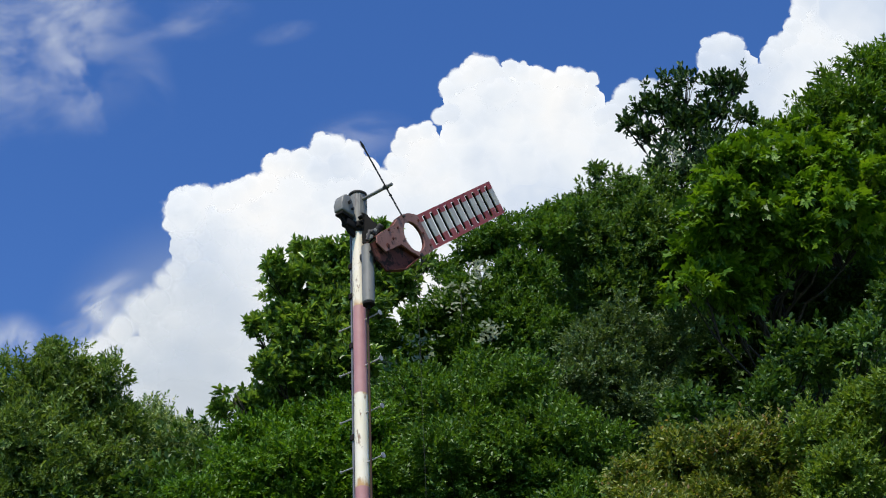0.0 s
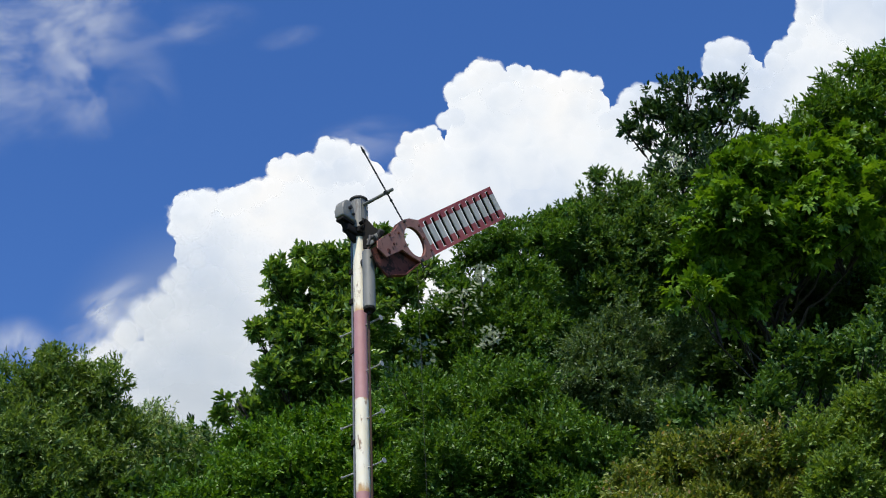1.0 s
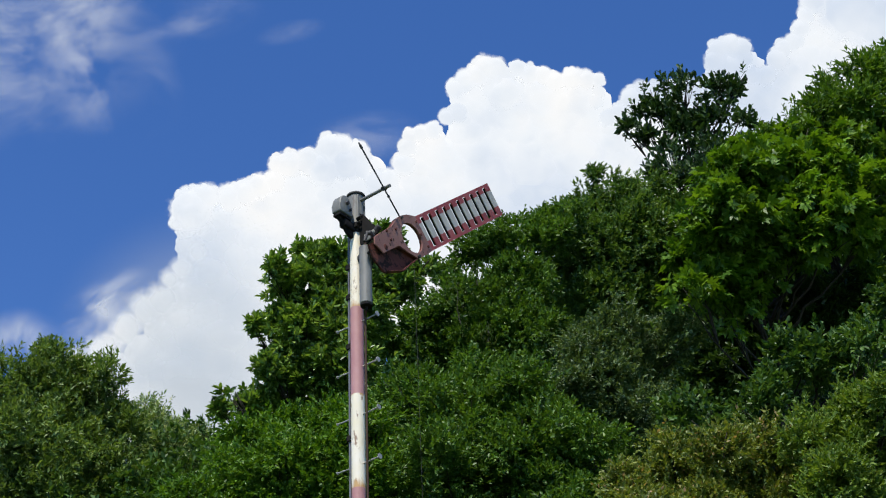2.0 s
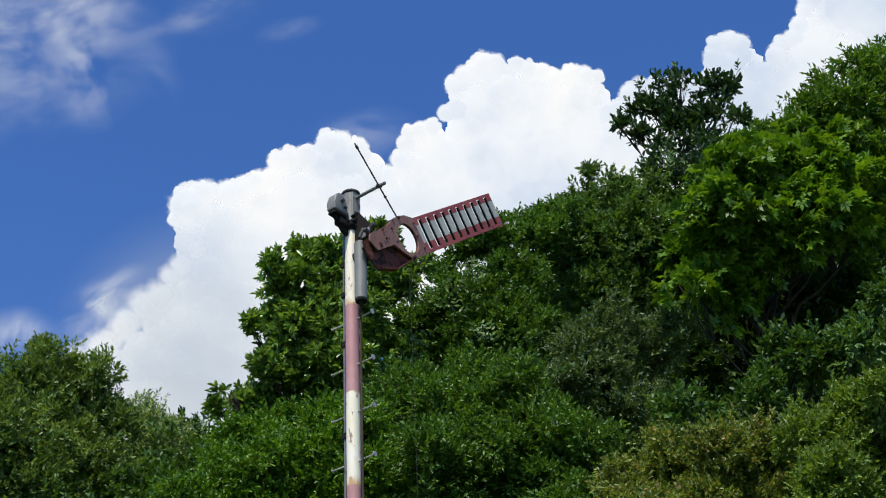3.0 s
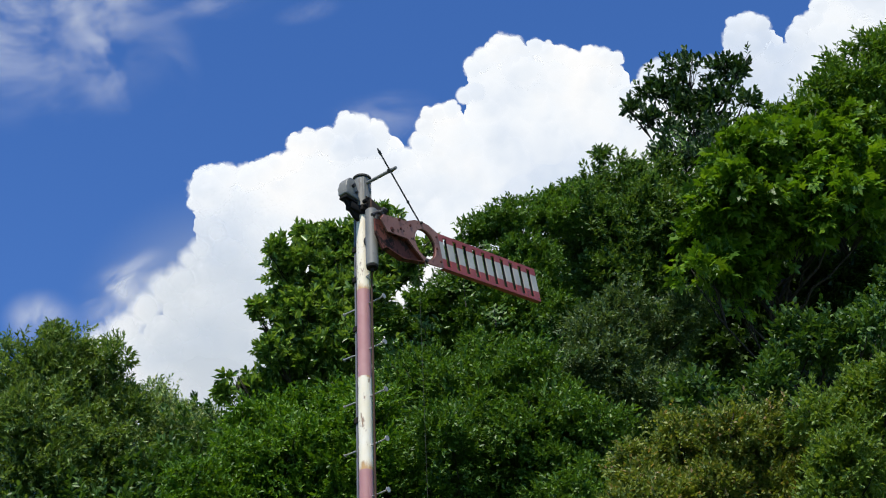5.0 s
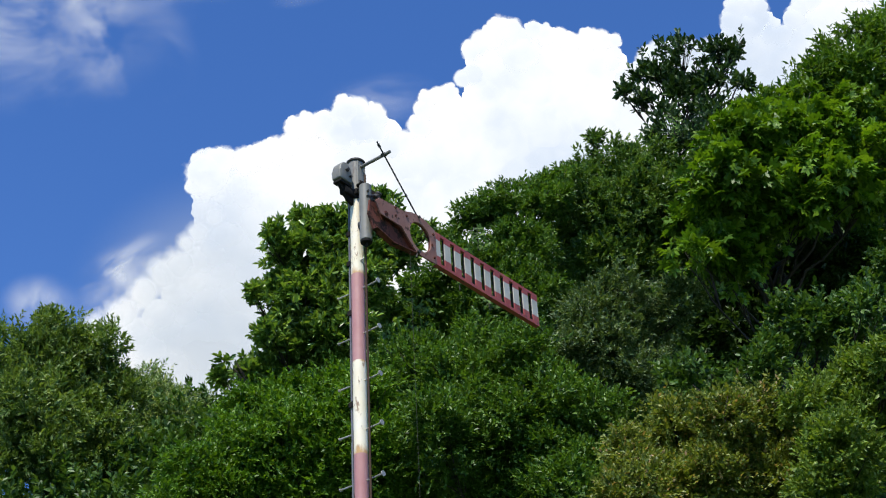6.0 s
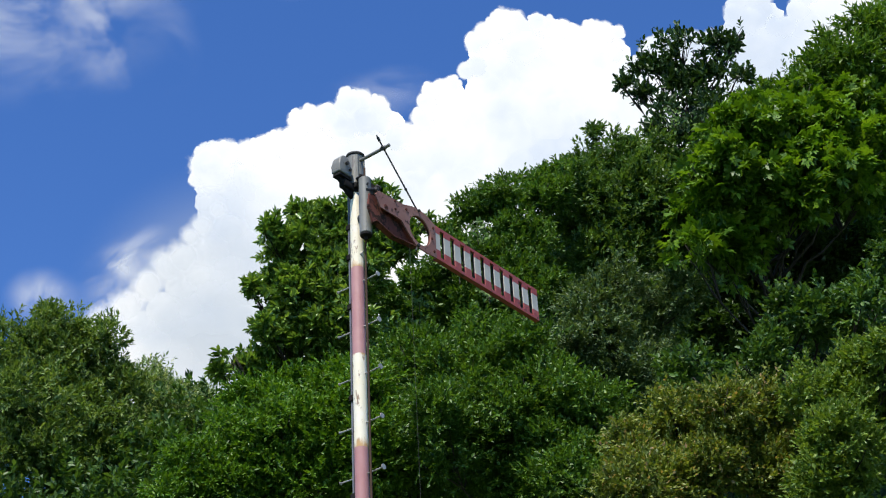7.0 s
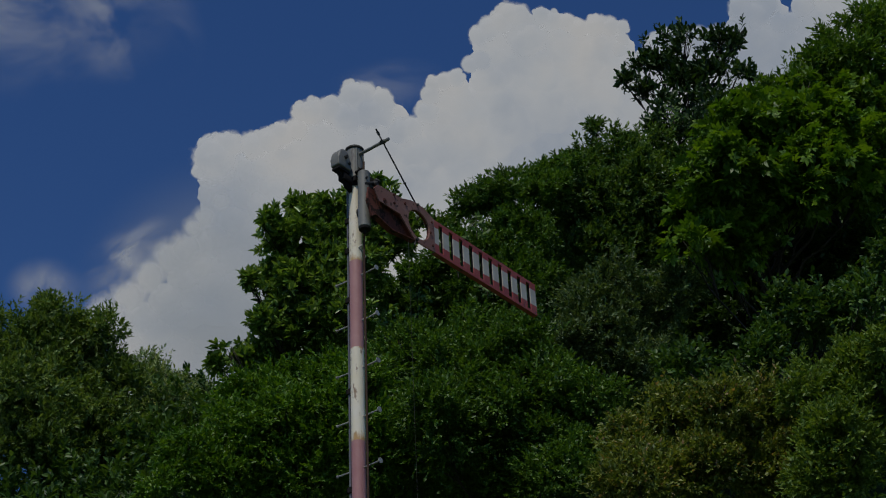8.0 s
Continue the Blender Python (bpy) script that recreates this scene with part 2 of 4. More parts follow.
def bank(x, y):
    t = min(max((y - 10.5) / 16.0, 0.0), 1.0)
    top = min(max(15.3 + 0.5 * x, 9.5), 20.0)
    rough = noise.noise(Vector((x * 0.25, y * 0.25, 0))) * 0.5 * t
    return top * t * t * (3 - 2 * t) + rough


def build_ground():
    far = [-4200, -1500, -500, -180, -80]
    xs = far + list(np.arange(-40, 40.1, 1.0)) + [-v for v in far[::-1]]
    ys = far + list(np.arange(-30, 50.1, 1.0)) + [-v for v in far[::-1]]
    vs = [(x, y, bank(x, y)) for y in ys for x in xs]
    n = len(xs)
    fs = [(j * n + i, j * n + i + 1, (j + 1) * n + i + 1, (j + 1) * n + i) for j in range(len(ys) - 1) for i in range(n - 1)]
    me = bpy.data.meshes.new("ground")
    me.from_pydata(vs, [], fs)
    me.materials.append(GROUND)
    me.shade_smooth()
    tagged(new("ground", me), "dark earth bank overgrown with green weeds", "ground", kind="structure")


build_ground()

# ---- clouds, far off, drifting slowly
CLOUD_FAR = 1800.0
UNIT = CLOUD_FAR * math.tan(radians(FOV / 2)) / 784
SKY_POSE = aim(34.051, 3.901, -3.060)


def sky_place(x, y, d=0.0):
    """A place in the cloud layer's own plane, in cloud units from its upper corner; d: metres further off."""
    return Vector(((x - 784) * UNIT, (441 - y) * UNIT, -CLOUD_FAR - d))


def lump(vs, fs, centre, radius, seed, squash=1.0):
    """One billow of a cumulus: a ball with smaller bulges."""
    bm = bmesh.new()
    bmesh.ops.create_icosphere(bm, subdivisions=3, radius=1.0)
    base = len(vs)
    off = Vector((seed * 7.3, seed * 3.1, seed * 5.7))
    for v in bm.verts:
        d = v.co.normalized()
        b = 0.0
        for scale, amount in ((1.6, 0.16), (3.4, 0.09)):
            b += amount * (1 - 2.2 * abs(noise.noise(d * scale + off)))
        p = d * radius * (0.84 + b)
        vs.append((centre.x + p.x, centre.y + p.y * squash, centre.z + p.z))
    fs.extend([tuple(base + v.index for v in f.verts) for f in bm.faces])
    bm.free()


def rim_mesh(vs, fs, uvs, centre, radius):
    """A shallow saucer of vapour round a billow, reaching past it."""
    base, n = len(vs), 20
    for ring in (0.0, 0.5, 1.0):
        for k in range(n):
            a = k * math.tau / n
            x, y = ring * math.cos(a), ring * math.sin(a)
            vs.append((centre.x + x * radius, centre.y + y * radius, centre.z - 0.25 * ring * radius))
            uvs.append((0.5 + x / 2, 0.5 + y / 2))
    for ring in (0, 1):
        for k in range(n):
            i, j = base + ring * n, base + (ring + 1) * n
            fs.append((i + k, j + k, j + (k + 1) % n, i + (k + 1) % n))


def mesh_from(name, vs, fs, mat):
    me = bpy.data.meshes.new(name)
    me.from_pydata(vs, [], fs)
    me.materials.append(mat)
    me.shade_smooth()
    return new(name, me)


# round heads of the cumulus, lobe by lobe: across, down, radius, in cloud units
SHOULDER = [(136, 660, 44), (176, 622, 40), (211, 587, 38), (244, 554, 38), (276, 535, 36), (288, 498, 22), (310, 480, 24), (336, 450, 20)]
FIRST_HEAD = [(326, 374, 42), (301, 396, 16), (346, 352, 29), (312, 352, 18), (395, 350, 25), (420, 341, 26), (446, 331, 24), (472, 322, 20)]
SECOND_HEAD = [(480, 290, 18), (498, 291, 26), (532, 284, 26), (572, 262, 28), (594, 258, 21), (622, 267, 21), (600, 290, 30), (560, 300, 32), (632, 280, 14), (628, 300, 18), (655, 322, 22), (674, 318, 20)]
TOWER_FOOT = [(702, 290, 21), (708, 260, 19), (713, 241, 16), (731, 236, 16), (753, 230, 17), (778, 206, 15), (797, 199, 17)]
TOWER = [(792, 155, 18), (812, 141, 20), (832, 131, 22), (846, 118, 23), (866, 120, 22), (880, 126, 14), (880, 160, 34), (905, 119, 18), (926, 128, 19), (948, 130, 17), (971, 141, 18), (1000, 136, 21), (1026, 138, 18), (1048, 138, 14), (1050, 160, 12), (1044, 178, 13)]
SADDLE = [(1066, 206, 16), (1086, 196, 18), (1108, 171, 22), (1126, 158, 20), (1150, 158, 21), (1182, 160, 22), (1215, 160, 24), (1242, 140, 14)]
PUFF = [(1255, 102, 20), (1262, 82, 20), (1282, 76, 21), (1302, 80, 20), (1308, 100, 17), (1288, 112, 28), (1326, 129, 17), (1346, 128, 19)]
RIGHT_TOWER = [(1366, 100, 21), (1376, 80, 17), (1396, 68, 17), (1408, 45, 17), (1416, 20, 16), (1430, -5, 24), (1452, -40, 30), (1500, 10, 60), (1560, 20, 70), (1600, -40, 70)]


def build_cumulus():
    rnd = random.Random(5)
    cloud = thing("cumulus_cloud", SKY_POSE, "bright white cumulus cloud with cauliflower edges, glowing in place of sunlight", "cloud")
    seed = 0
    for lobe in (SHOULDER, FIRST_HEAD, SECOND_HEAD, TOWER_FOOT, TOWER, SADDLE, PUFF, RIGHT_TOWER):
        vs, fs = [], []
        rims, rim_faces, uvs = [], [], []
        for x, y, r in lobe:
            if lobe is not SHOULDER:
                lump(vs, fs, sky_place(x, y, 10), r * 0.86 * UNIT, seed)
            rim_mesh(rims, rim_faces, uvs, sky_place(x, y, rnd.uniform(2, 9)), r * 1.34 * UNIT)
            seed += 1
            # small knobs on the head
            for k in range(0 if lobe is SHOULDER else 4):
                a, q = rnd.uniform(0, math.tau), r * rnd.uniform(0.28, 0.45)
                kx, ky = x + math.cos(a) * (r - q * 0.6), y + math.sin(a) * (r - q * 0.6)
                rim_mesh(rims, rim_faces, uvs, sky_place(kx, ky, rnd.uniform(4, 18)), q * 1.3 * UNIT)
            # broader billows further in
            if r > 15:
                for depth, size in ((18, 19), (42, 33), (75, 46), (125, 72), (210, 95), (310, 112)):
                    bx, by = x + depth * 0.4 + rnd.uniform(-6, 6), y + depth * 0.85 + rnd.uniform(-6, 6)
                    if by < 780 and rnd.random() < (1.0 if depth < 130 else 0.5) and not (lobe is SHOULDER and depth < 40):
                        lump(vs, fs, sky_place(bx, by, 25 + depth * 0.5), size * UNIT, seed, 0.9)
                        seed += 1
        billow = mesh_from("billow", vs, fs, CLOUD)
        billow.parent = cloud
        tagged(billow, kind="stuff")
        fringe = mesh_from("fringe", rims, rim_faces, SOFT_RIM if lobe is SHOULDER else RIM)
        layer = fringe.data.uv_layers.new(name="UVMap")
        for k, loop in enumerate(fringe.data.loops):
            layer.data[k].uv = uvs[loop.vertex_index]
        fringe.parent = billow
        tagged(fringe, "soft torn vapour edge", kind="stuff")
    return cloud


def build_wisp(x, y, w, h, turn, mat, d, label):
    bm = bmesh.new()
    bmesh.ops.create_grid(bm, x_segments=8, y_segments=8, size=0.5)
    for v in bm.verts:
        v.co = Vector((v.co.x * w * UNIT, v.co.y * h * UNIT, 0.06 * w * UNIT * math.sin(5 * v.co.x) * math.cos(4 * v.co.y)))
    ob = part("wispy_cloud", bm, mat, smooth=180)
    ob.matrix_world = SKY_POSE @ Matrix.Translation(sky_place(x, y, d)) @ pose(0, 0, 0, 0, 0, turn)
    return tagged(ob, label, "cloud", group="wispy clouds")


RIM = rim_material("cloud_edge_vapour", 0.30)
SOFT_RIM = rim_material("thin_cloud_edge_vapour", 0.55)
CUMULUS = build_cumulus()
VEIL = wisp_material("thin_cloud_veil", 0.0075, (1, 1.4, 25), 0.36, 0.66, 0.80)
TORN = wisp_material("torn_cloud_shreds", 0.016, (0.7, 1.9, 30), 0.40, 0.66, 0.85)
STREAK = wisp_material("thin_cloud_streak", 0.010, (0.7, 2.0, -15), 0.36, 0.80, 0.42)
# grey-blue sheet added before the cumulus; its colour stands for the cloud's shaded base
SHADE_VEIL = wisp_material("cumulus_shade_veil", 0.004, (1, 1.6, 35), 0.16, 0.52, 0.80, tone=0.74)
THIN = "thin torn white cloud with blue showing through"
WISPS = [
    build_wisp(10, 20, 640, 520, 10, VEIL, 60, THIN),
    build_wisp(150, 130, 330, 250, -30, VEIL, 70, THIN),
    build_wisp(290, 25, 330, 100, 10, STREAK, 80, THIN),
    build_wisp(490, 42, 150, 50, 12, STREAK, 80, THIN),
    build_wisp(380, 640, 560, 560, 20, SHADE_VEIL, -140, "soft grey-blue sheet painting shade onto the lower cumulus"),
    build_wisp(5, 612, 170, 130, 0, VEIL, 60, THIN),
    build_wisp(165, 545, 230, 110, 32, TORN, 40, THIN),
    build_wisp(120, 575, 200, 90, 40, STREAK, 90, THIN),
    build_wisp(620, 235, 260, 120, 10, STREAK, 120, THIN),
]

# ---- trees and shrubs


def tapered(vs, fs, points, radii, n=8):
    """A bent, tapering limb."""
    base = len(vs)
    for k, (p, r) in enumerate(zip(points, radii)):
        a, b = points[max(k - 1, 0)], points[min(k + 1, len(points) - 1)]
        q = (b - a).to_track_quat("Z", "Y").to_matrix()
        for j in range(n):
            w = j * math.tau / n
            vs.append(tuple(p + q @ Vector((r * math.cos(w), r * math.sin(w), 0))))
    for k in range(len(points) - 1):
        for j in range(n):
            fs.append((base + k * n + j, base + k * n + (j + 1) % n, base + (k + 1) * n + (j + 1) % n, base + (k + 1) * n + j))
    fs.append(tuple(base + (len(points) - 1) * n + j for j in range(n)))


def bough(a, b, rnd, sag, steps=6):
    pts = []
    for k in range(steps + 1):
        t = k / steps
        p = a.lerp(b, t) + Vector((0, 0, sag * math.sin(t * math.pi)))
        if 0 < k < steps:
            p += Vector((rnd.uniform(-1, 1), rnd.uniform(-1, 1), rnd.uniform(-1, 1))) * (b - a).length * 0.035
        pts.append(p)
    return pts


def unit(v):
    return v / np.maximum(np.linalg.norm(v, axis=1, keepdims=True), 1e-9)


# leaf outlines: (across, along), as faces round the stalk's end; the two halves fold along the midrib
LEAFLET = ([(0, 0, 0), (-0.5, 0.45, 0.12), (0, 1, 0), (0.5, 0.45, 0.12)], [(0, 2, 1), (0, 3, 2)])
OVAL = ([(0, 0, 0), (-0.42, 0.28, 0.10), (-0.40, 0.68, 0.10), (0, 1, -0.06), (0.40, 0.68, 0.10), (0.42, 0.28, 0.10)], [(0, 3, 2, 1), (0, 5, 4, 3)])


def lobed_leaf():
    vs, fs = [(0, 0.18, 0)], []
    for deg, length in ((-105, 0.42), (-52, 0.68), (0, 0.86), (52, 0.68), (105, 0.42)):
        a = radians(deg)
        d, s = (math.sin(a), math.cos(a)), (math.cos(a), -math.sin(a))
        b = len(vs)
        for along, side, z in ((0.55, -0.17, 0.04), (1.0, 0, -0.08), (0.55, 0.17, 0.04)):
            vs.append((d[0] * length * along + s[0] * side, 0.18 + d[1] * length * along + s[1] * side, z))
        fs.append((0, b, b + 1, b + 2))
    return vs, fs


LOBED = lobed_leaf()


def crown_mesh(name, lumps, leaf, length, width, per_sprig, sprig, cover, seed, droop=0.0, ragged=0.34, gaps=-0.14):
    """A crown of leaves on sprigs that stand out of the crown's clumps, unevenly, with gaps."""
    rng = np.random.default_rng(seed)
    P, A, O = [], [], []
    # smaller clumps budding out of each clump
    buds = []
    for x, y, z, r in lumps:
        for d in unit(rng.normal(size=(5, 3))):
            k = rng.uniform(0.35, 0.55)
            buds.append((x + d[0] * r * 0.72, y + d[1] * r * 0.72, z + abs(d[2]) * r * 0.62, r * k))
    lumps = list(lumps) + buds
    area = length * length * width * (0.5 if leaf is LEAFLET else 0.75)
    for x, y, z, r in lumps:
        count = int(cover * 4 * math.pi * r * r / area / per_sprig) + 6
        d = unit(rng.normal(size=(count, 3)))
        d[:, 2] *= np.where(d[:, 2] < 0, 0.8, 1.0)
        swell = np.array([noise.noise(Vector(v) * 1.9 + Vector((x, y, z))) for v in d])
        keep = np.array([noise.noise(Vector((x, y, z)) * 3 + Vector(v) * r * 5.5) for v in d]) > gaps
        fine = np.array([noise.noise(Vector(v) * 5.5 + Vector((z, x, y))) for v in d])
        rad = r * (1 + ragged * (2 * swell + 1.1 * fine)) * (1 - 0.6 * rng.random(count) ** 2.0)
        p = np.array((x, y, z)) + d * rad[:, None]
        a = unit(d * 0.9 + rng.normal(size=(count, 3)) * 0.45 + np.array((0, 0, 0.35 - droop)))
        P.append(p[keep]), A.append(a[keep]), O.append(d[keep])
    P, A, O = np.concatenate(P), np.concatenate(A), np.concatenate(O)
    n = len(P)
    side = unit(np.cross(A, rng.normal(size=(n, 3))))
    reach = 0.6 + 0.5 * rng.random((n, 1)) + 0.4 * (rng.random((n, 1)) > 0.96)
    shape, faces = leaf
    shape = np.array(shape)
    V = []
    for k in range(per_sprig):
        t = (k + 0.5) / per_sprig
        s = 1 if k % 2 else -1
        at = P + A * (sprig * t) * reach
        way = unit(A * (0.45 + 0.5 * t) + side * s * (1.0 - 0.7 * t) + rng.normal(size=(n, 3)) * 0.28 - np.array((0, 0, droop)))
        up = unit(O * 0.35 + np.array((0, -0.1, 0.65)) + rng.normal(size=(n, 3)) * 0.5)
        across = unit(np.cross(way, up))
        nor = np.cross(across, way)
        size = length * rng.uniform(0.65, 1.2, (n, 1))
        for sx, sy, sz in shape:
            V.append(at + across * (sx * width * size) + way * (sy * size) + nor * (sz * size))
    m = len(shape)
    V = np.stack(V).reshape(per_sprig, m, n, 3).transpose(0, 2, 1, 3).reshape(-1, 3)
    leaves = per_sprig * n
    size = len(faces[0])
    F = (np.array(faces)[None] + (np.arange(leaves) * m)[:, None, None]).reshape(-1, size)
    me = bpy.data.meshes.new(name)
    me.vertices.add(len(V))
    me.vertices.foreach_set("co", V.astype(np.float32).ravel())
    me.loops.add(F.size)
    me.loops.foreach_set("vertex_index", F.astype(np.int32).ravel())
    me.polygons.add(len(F))
    me.polygons.foreach_set("loop_start", np.arange(len(F), dtype=np.int32) * size)
    me.update(calc_edges=True)
    return me


def filled(lumps, seed):
    """Clumps between neighbouring clumps, so that the crown closes."""
    rnd = random.Random(seed)
    more = []
    for i, (xa, ya, za, ra) in enumerate(lumps):
        for xb, yb, zb, rb in lumps[i + 1:]:
            span = math.dist((xa, ya, za), (xb, yb, zb))
            if 0.9 * (ra + rb) < span < 1.9 * (ra + rb) and min(ra, rb) > 0.12:
                t = rnd.uniform(0.35, 0.65)
                more.append((xa + (xb - xa) * t, ya + (yb - ya) * t, za + (zb - za) * t - 0.05, min(ra, rb) * rnd.uniform(0.5, 0.8)))
    return list(lumps) + more


def build_tree(name, label, category, lumps, mat, leaf, length, width, per_sprig, sprig, cover, seed, stems=1, closed=True, **more):
    """A tree or shrub: trunk and limbs from the bank up into a crown of leafy clumps."""
    rnd = random.Random(seed)
    c = Vector([sum(l[k] for l in lumps) / len(lumps) for k in range(3)])
    base = Vector((c.x, c.y + 0.9, bank(c.x, c.y + 0.9) - 0.1))
    low = min(l[2] for l in lumps)
    tree = thing(name, Matrix.Translation(base), label, category, group="trees and shrubs on the bank")
    local = [(x - base.x, y - base.y, z - base.z, r) for x, y, z, r in lumps]
    tall = max(low - base.z, 0.6)
    vs, fs = [], []
    girth = 0.03 + 0.009 * (c.z - base.z)
    fork = tall * 0.85
    top = Vector((0, 0, max(fork, c.z - base.z - 0.2)))
    for s in range(stems):
        foot = Vector((rnd.uniform(-0.5, 0.5), rnd.uniform(-0.3, 0.3), 0)) if stems > 1 else Vector((0, 0, 0))
        pts = bough(foot, top + foot * 0.4, rnd, 0.0, 7)
        tapered(vs, fs, pts, [girth * (1.25 - 0.9 * k / 7) / stems ** 0.5 for k in range(8)], 10)
    trunk = mesh_from("trunk", vs, fs, BARK)
    trunk.parent = tree
    for x, y, z, r in local:
        vs, fs = [], []
        end = Vector((x, y, z))
        # limbs leave the stem below their clump and climb outwards
        start = Vector((0, 0, min(max(z - 0.7 * math.hypot(x, y), fork * 0.9), top.z)))
        pts = bough(start, end, rnd, -0.06 * (end - start).length)
        tapered(vs, fs, pts, [girth * 0.30 * (1 - 0.85 * k / 6) for k in range(7)], 7)
        for _ in range(5):
            d = Vector((rnd.gauss(0, 1), rnd.gauss(0, 1), rnd.gauss(0.4, 1))).normalized()
            pts2 = bough(pts[4], end + d * r * 0.95, rnd, 0.05 * r, 4)
            tapered(vs, fs, pts2, [girth * 0.10 * (1 - 0.75 * k / 4) + 0.002 for k in range(5)], 5)
        limb = mesh_from("limb", vs, fs, BARK)
        limb.parent = tree
    me = crown_mesh("crown", filled(local, seed) if closed else local, leaf, length, width, per_sprig, sprig, cover, seed, **more)
    me.materials.append(mat)
    crown = tagged(new("crown", me), kind="stuff")
    crown.parent = tree
    return tree


ASH_CLUMPS = [(-5.77, 23.3, 14.59, 0.55), (-5.21, 23.65, 15.11, 0.46), (-4.38, 23.47, 14.88, 0.3), (-4.8, 23.98, 14.39, 0.66), (-5.47, 22.91, 13.31, 0.72), (-4.53, 23.57, 13.09, 0.73), (-4.02, 23.84, 13.97, 0.35), (-5.3, 23.11, 12.29, 0.81), (-4.28, 24.14, 12.42, 0.74), (-6.28, 22.85, 14.04, 0.44), (-4.21, 23.63, 15.31, 0.08), (-5.41, 23.46, 15.47, 0.08)]
PALE_CLUMPS = [(-3.87, 25.71, 15.04, 0.37), (-3.36, 25.94, 14.79, 0.32), (-3.59, 25.55, 14.14, 0.58), (-2.84, 26.05, 14.72, 0.22), (-3.96, 25.58, 15.45, 0.09), (-2.91, 25.84, 14.99, 0.09), (-3.21, 26.09, 13.7, 0.69), (-3.99, 25.52, 13.35, 0.46)]
BROAD_CLUMPS = [(-1.13, 16.78, 12.66, 0.16), (-1.0, 17.21, 12.58, 0.24), (-0.66, 17.16, 13.1, 0.2), (-0.3, 16.85, 12.92, 0.18), (-0.73, 17.0, 12.53, 0.31), (-0.32, 16.97, 12.41, 0.31), (0.06, 17.09, 12.8, 0.29), (0.29, 17.17, 13.58, 0.05), (0.44, 16.76, 12.97, 0.23), (0.18, 16.72, 13.04, 0.2), (-1.12, 17.2, 11.94, 0.19), (-0.83, 16.96, 11.73, 0.31), (-0.36, 17.16, 11.75, 0.35), (0.05, 16.7, 11.89, 0.3), (0.5, 16.97, 12.48, 0.27), (0.76, 17.13, 12.85, 0.14), (-1.12, 16.84, 11.24, 0.16), (-0.84, 17.27, 11.32, 0.31), (-0.33, 17.24, 11.12, 0.33), (0.04, 16.72, 11.23, 0.28), (-1.58, 16.72, 10.8, 0.1), (-1.47, 17.02, 10.75, 0.17), (-1.19, 17.26, 10.95, 0.23), (-1.69, 16.93, 10.68, 0.06), (-1.34, 16.83, 11.87, 0.04), (0.96, 16.95, 12.87, 0.07)]
FRONT_CLUMPS = [(-1.89, 15.38, 8.74, 0.22), (-1.38, 15.65, 9.12, 0.26), (-0.85, 15.28, 9.06, 0.32), (-0.37, 15.9, 9.35, 0.33), (0.15, 15.15, 9.39, 0.32), (-0.49, 15.49, 8.55, 0.44), (-1.36, 15.76, 8.49, 0.45), (0.26, 15.24, 8.75, 0.44), (0.77, 16.0, 8.74, 0.46), (-2.08, 15.11, 8.23, 0.18), (-0.23, 15.5, 9.69, 0.26), (-0.69, 15.66, 9.6, 0.2), (-1.29, 15.95, 9.82, 0.17), (-1.0, 16.0, 9.89, 0.21), (-0.7, 16.02, 9.84, 0.24), (-1.56, 16.08, 9.75, 0.14)]
ACACIA_CLUMPS = [(1.29, 18.45, 13.71, 0.13), (1.69, 18.58, 14.14, 0.21), (2.16, 18.22, 14.08, 0.28), (2.71, 18.59, 14.22, 0.25), (3.0, 18.6, 14.45, 0.2), (1.47, 18.06, 12.89, 0.43), (2.32, 18.35, 13.34, 0.48), (0.9, 18.66, 12.98, 0.24), (1.68, 18.19, 12.23, 0.46), (1.01, 18.93, 12.39, 0.48), (2.44, 17.93, 12.24, 0.45), (0.53, 18.67, 12.62, 0.23), (2.55, 18.75, 14.76, 0.15), (2.93, 18.89, 14.9, 0.17), (3.23, 18.73, 14.96, 0.16), (1.85, 18.84, 14.52, 0.12)]
ACACIA2_CLUMPS = [(3.3, 19.73, 15.37, 0.28), (3.76, 19.82, 15.81, 0.28), (4.2, 19.41, 15.73, 0.3), (4.83, 19.68, 16.03, 0.27), (3.61, 19.26, 14.51, 0.54), (4.57, 19.47, 14.95, 0.56), (3.25, 19.99, 14.47, 0.47), (3.8, 19.4, 13.68, 0.53), (4.83, 19.88, 14.37, 0.56), (3.89, 19.54, 16.29, 0.07), (5.29, 19.29, 15.24, 0.38)]
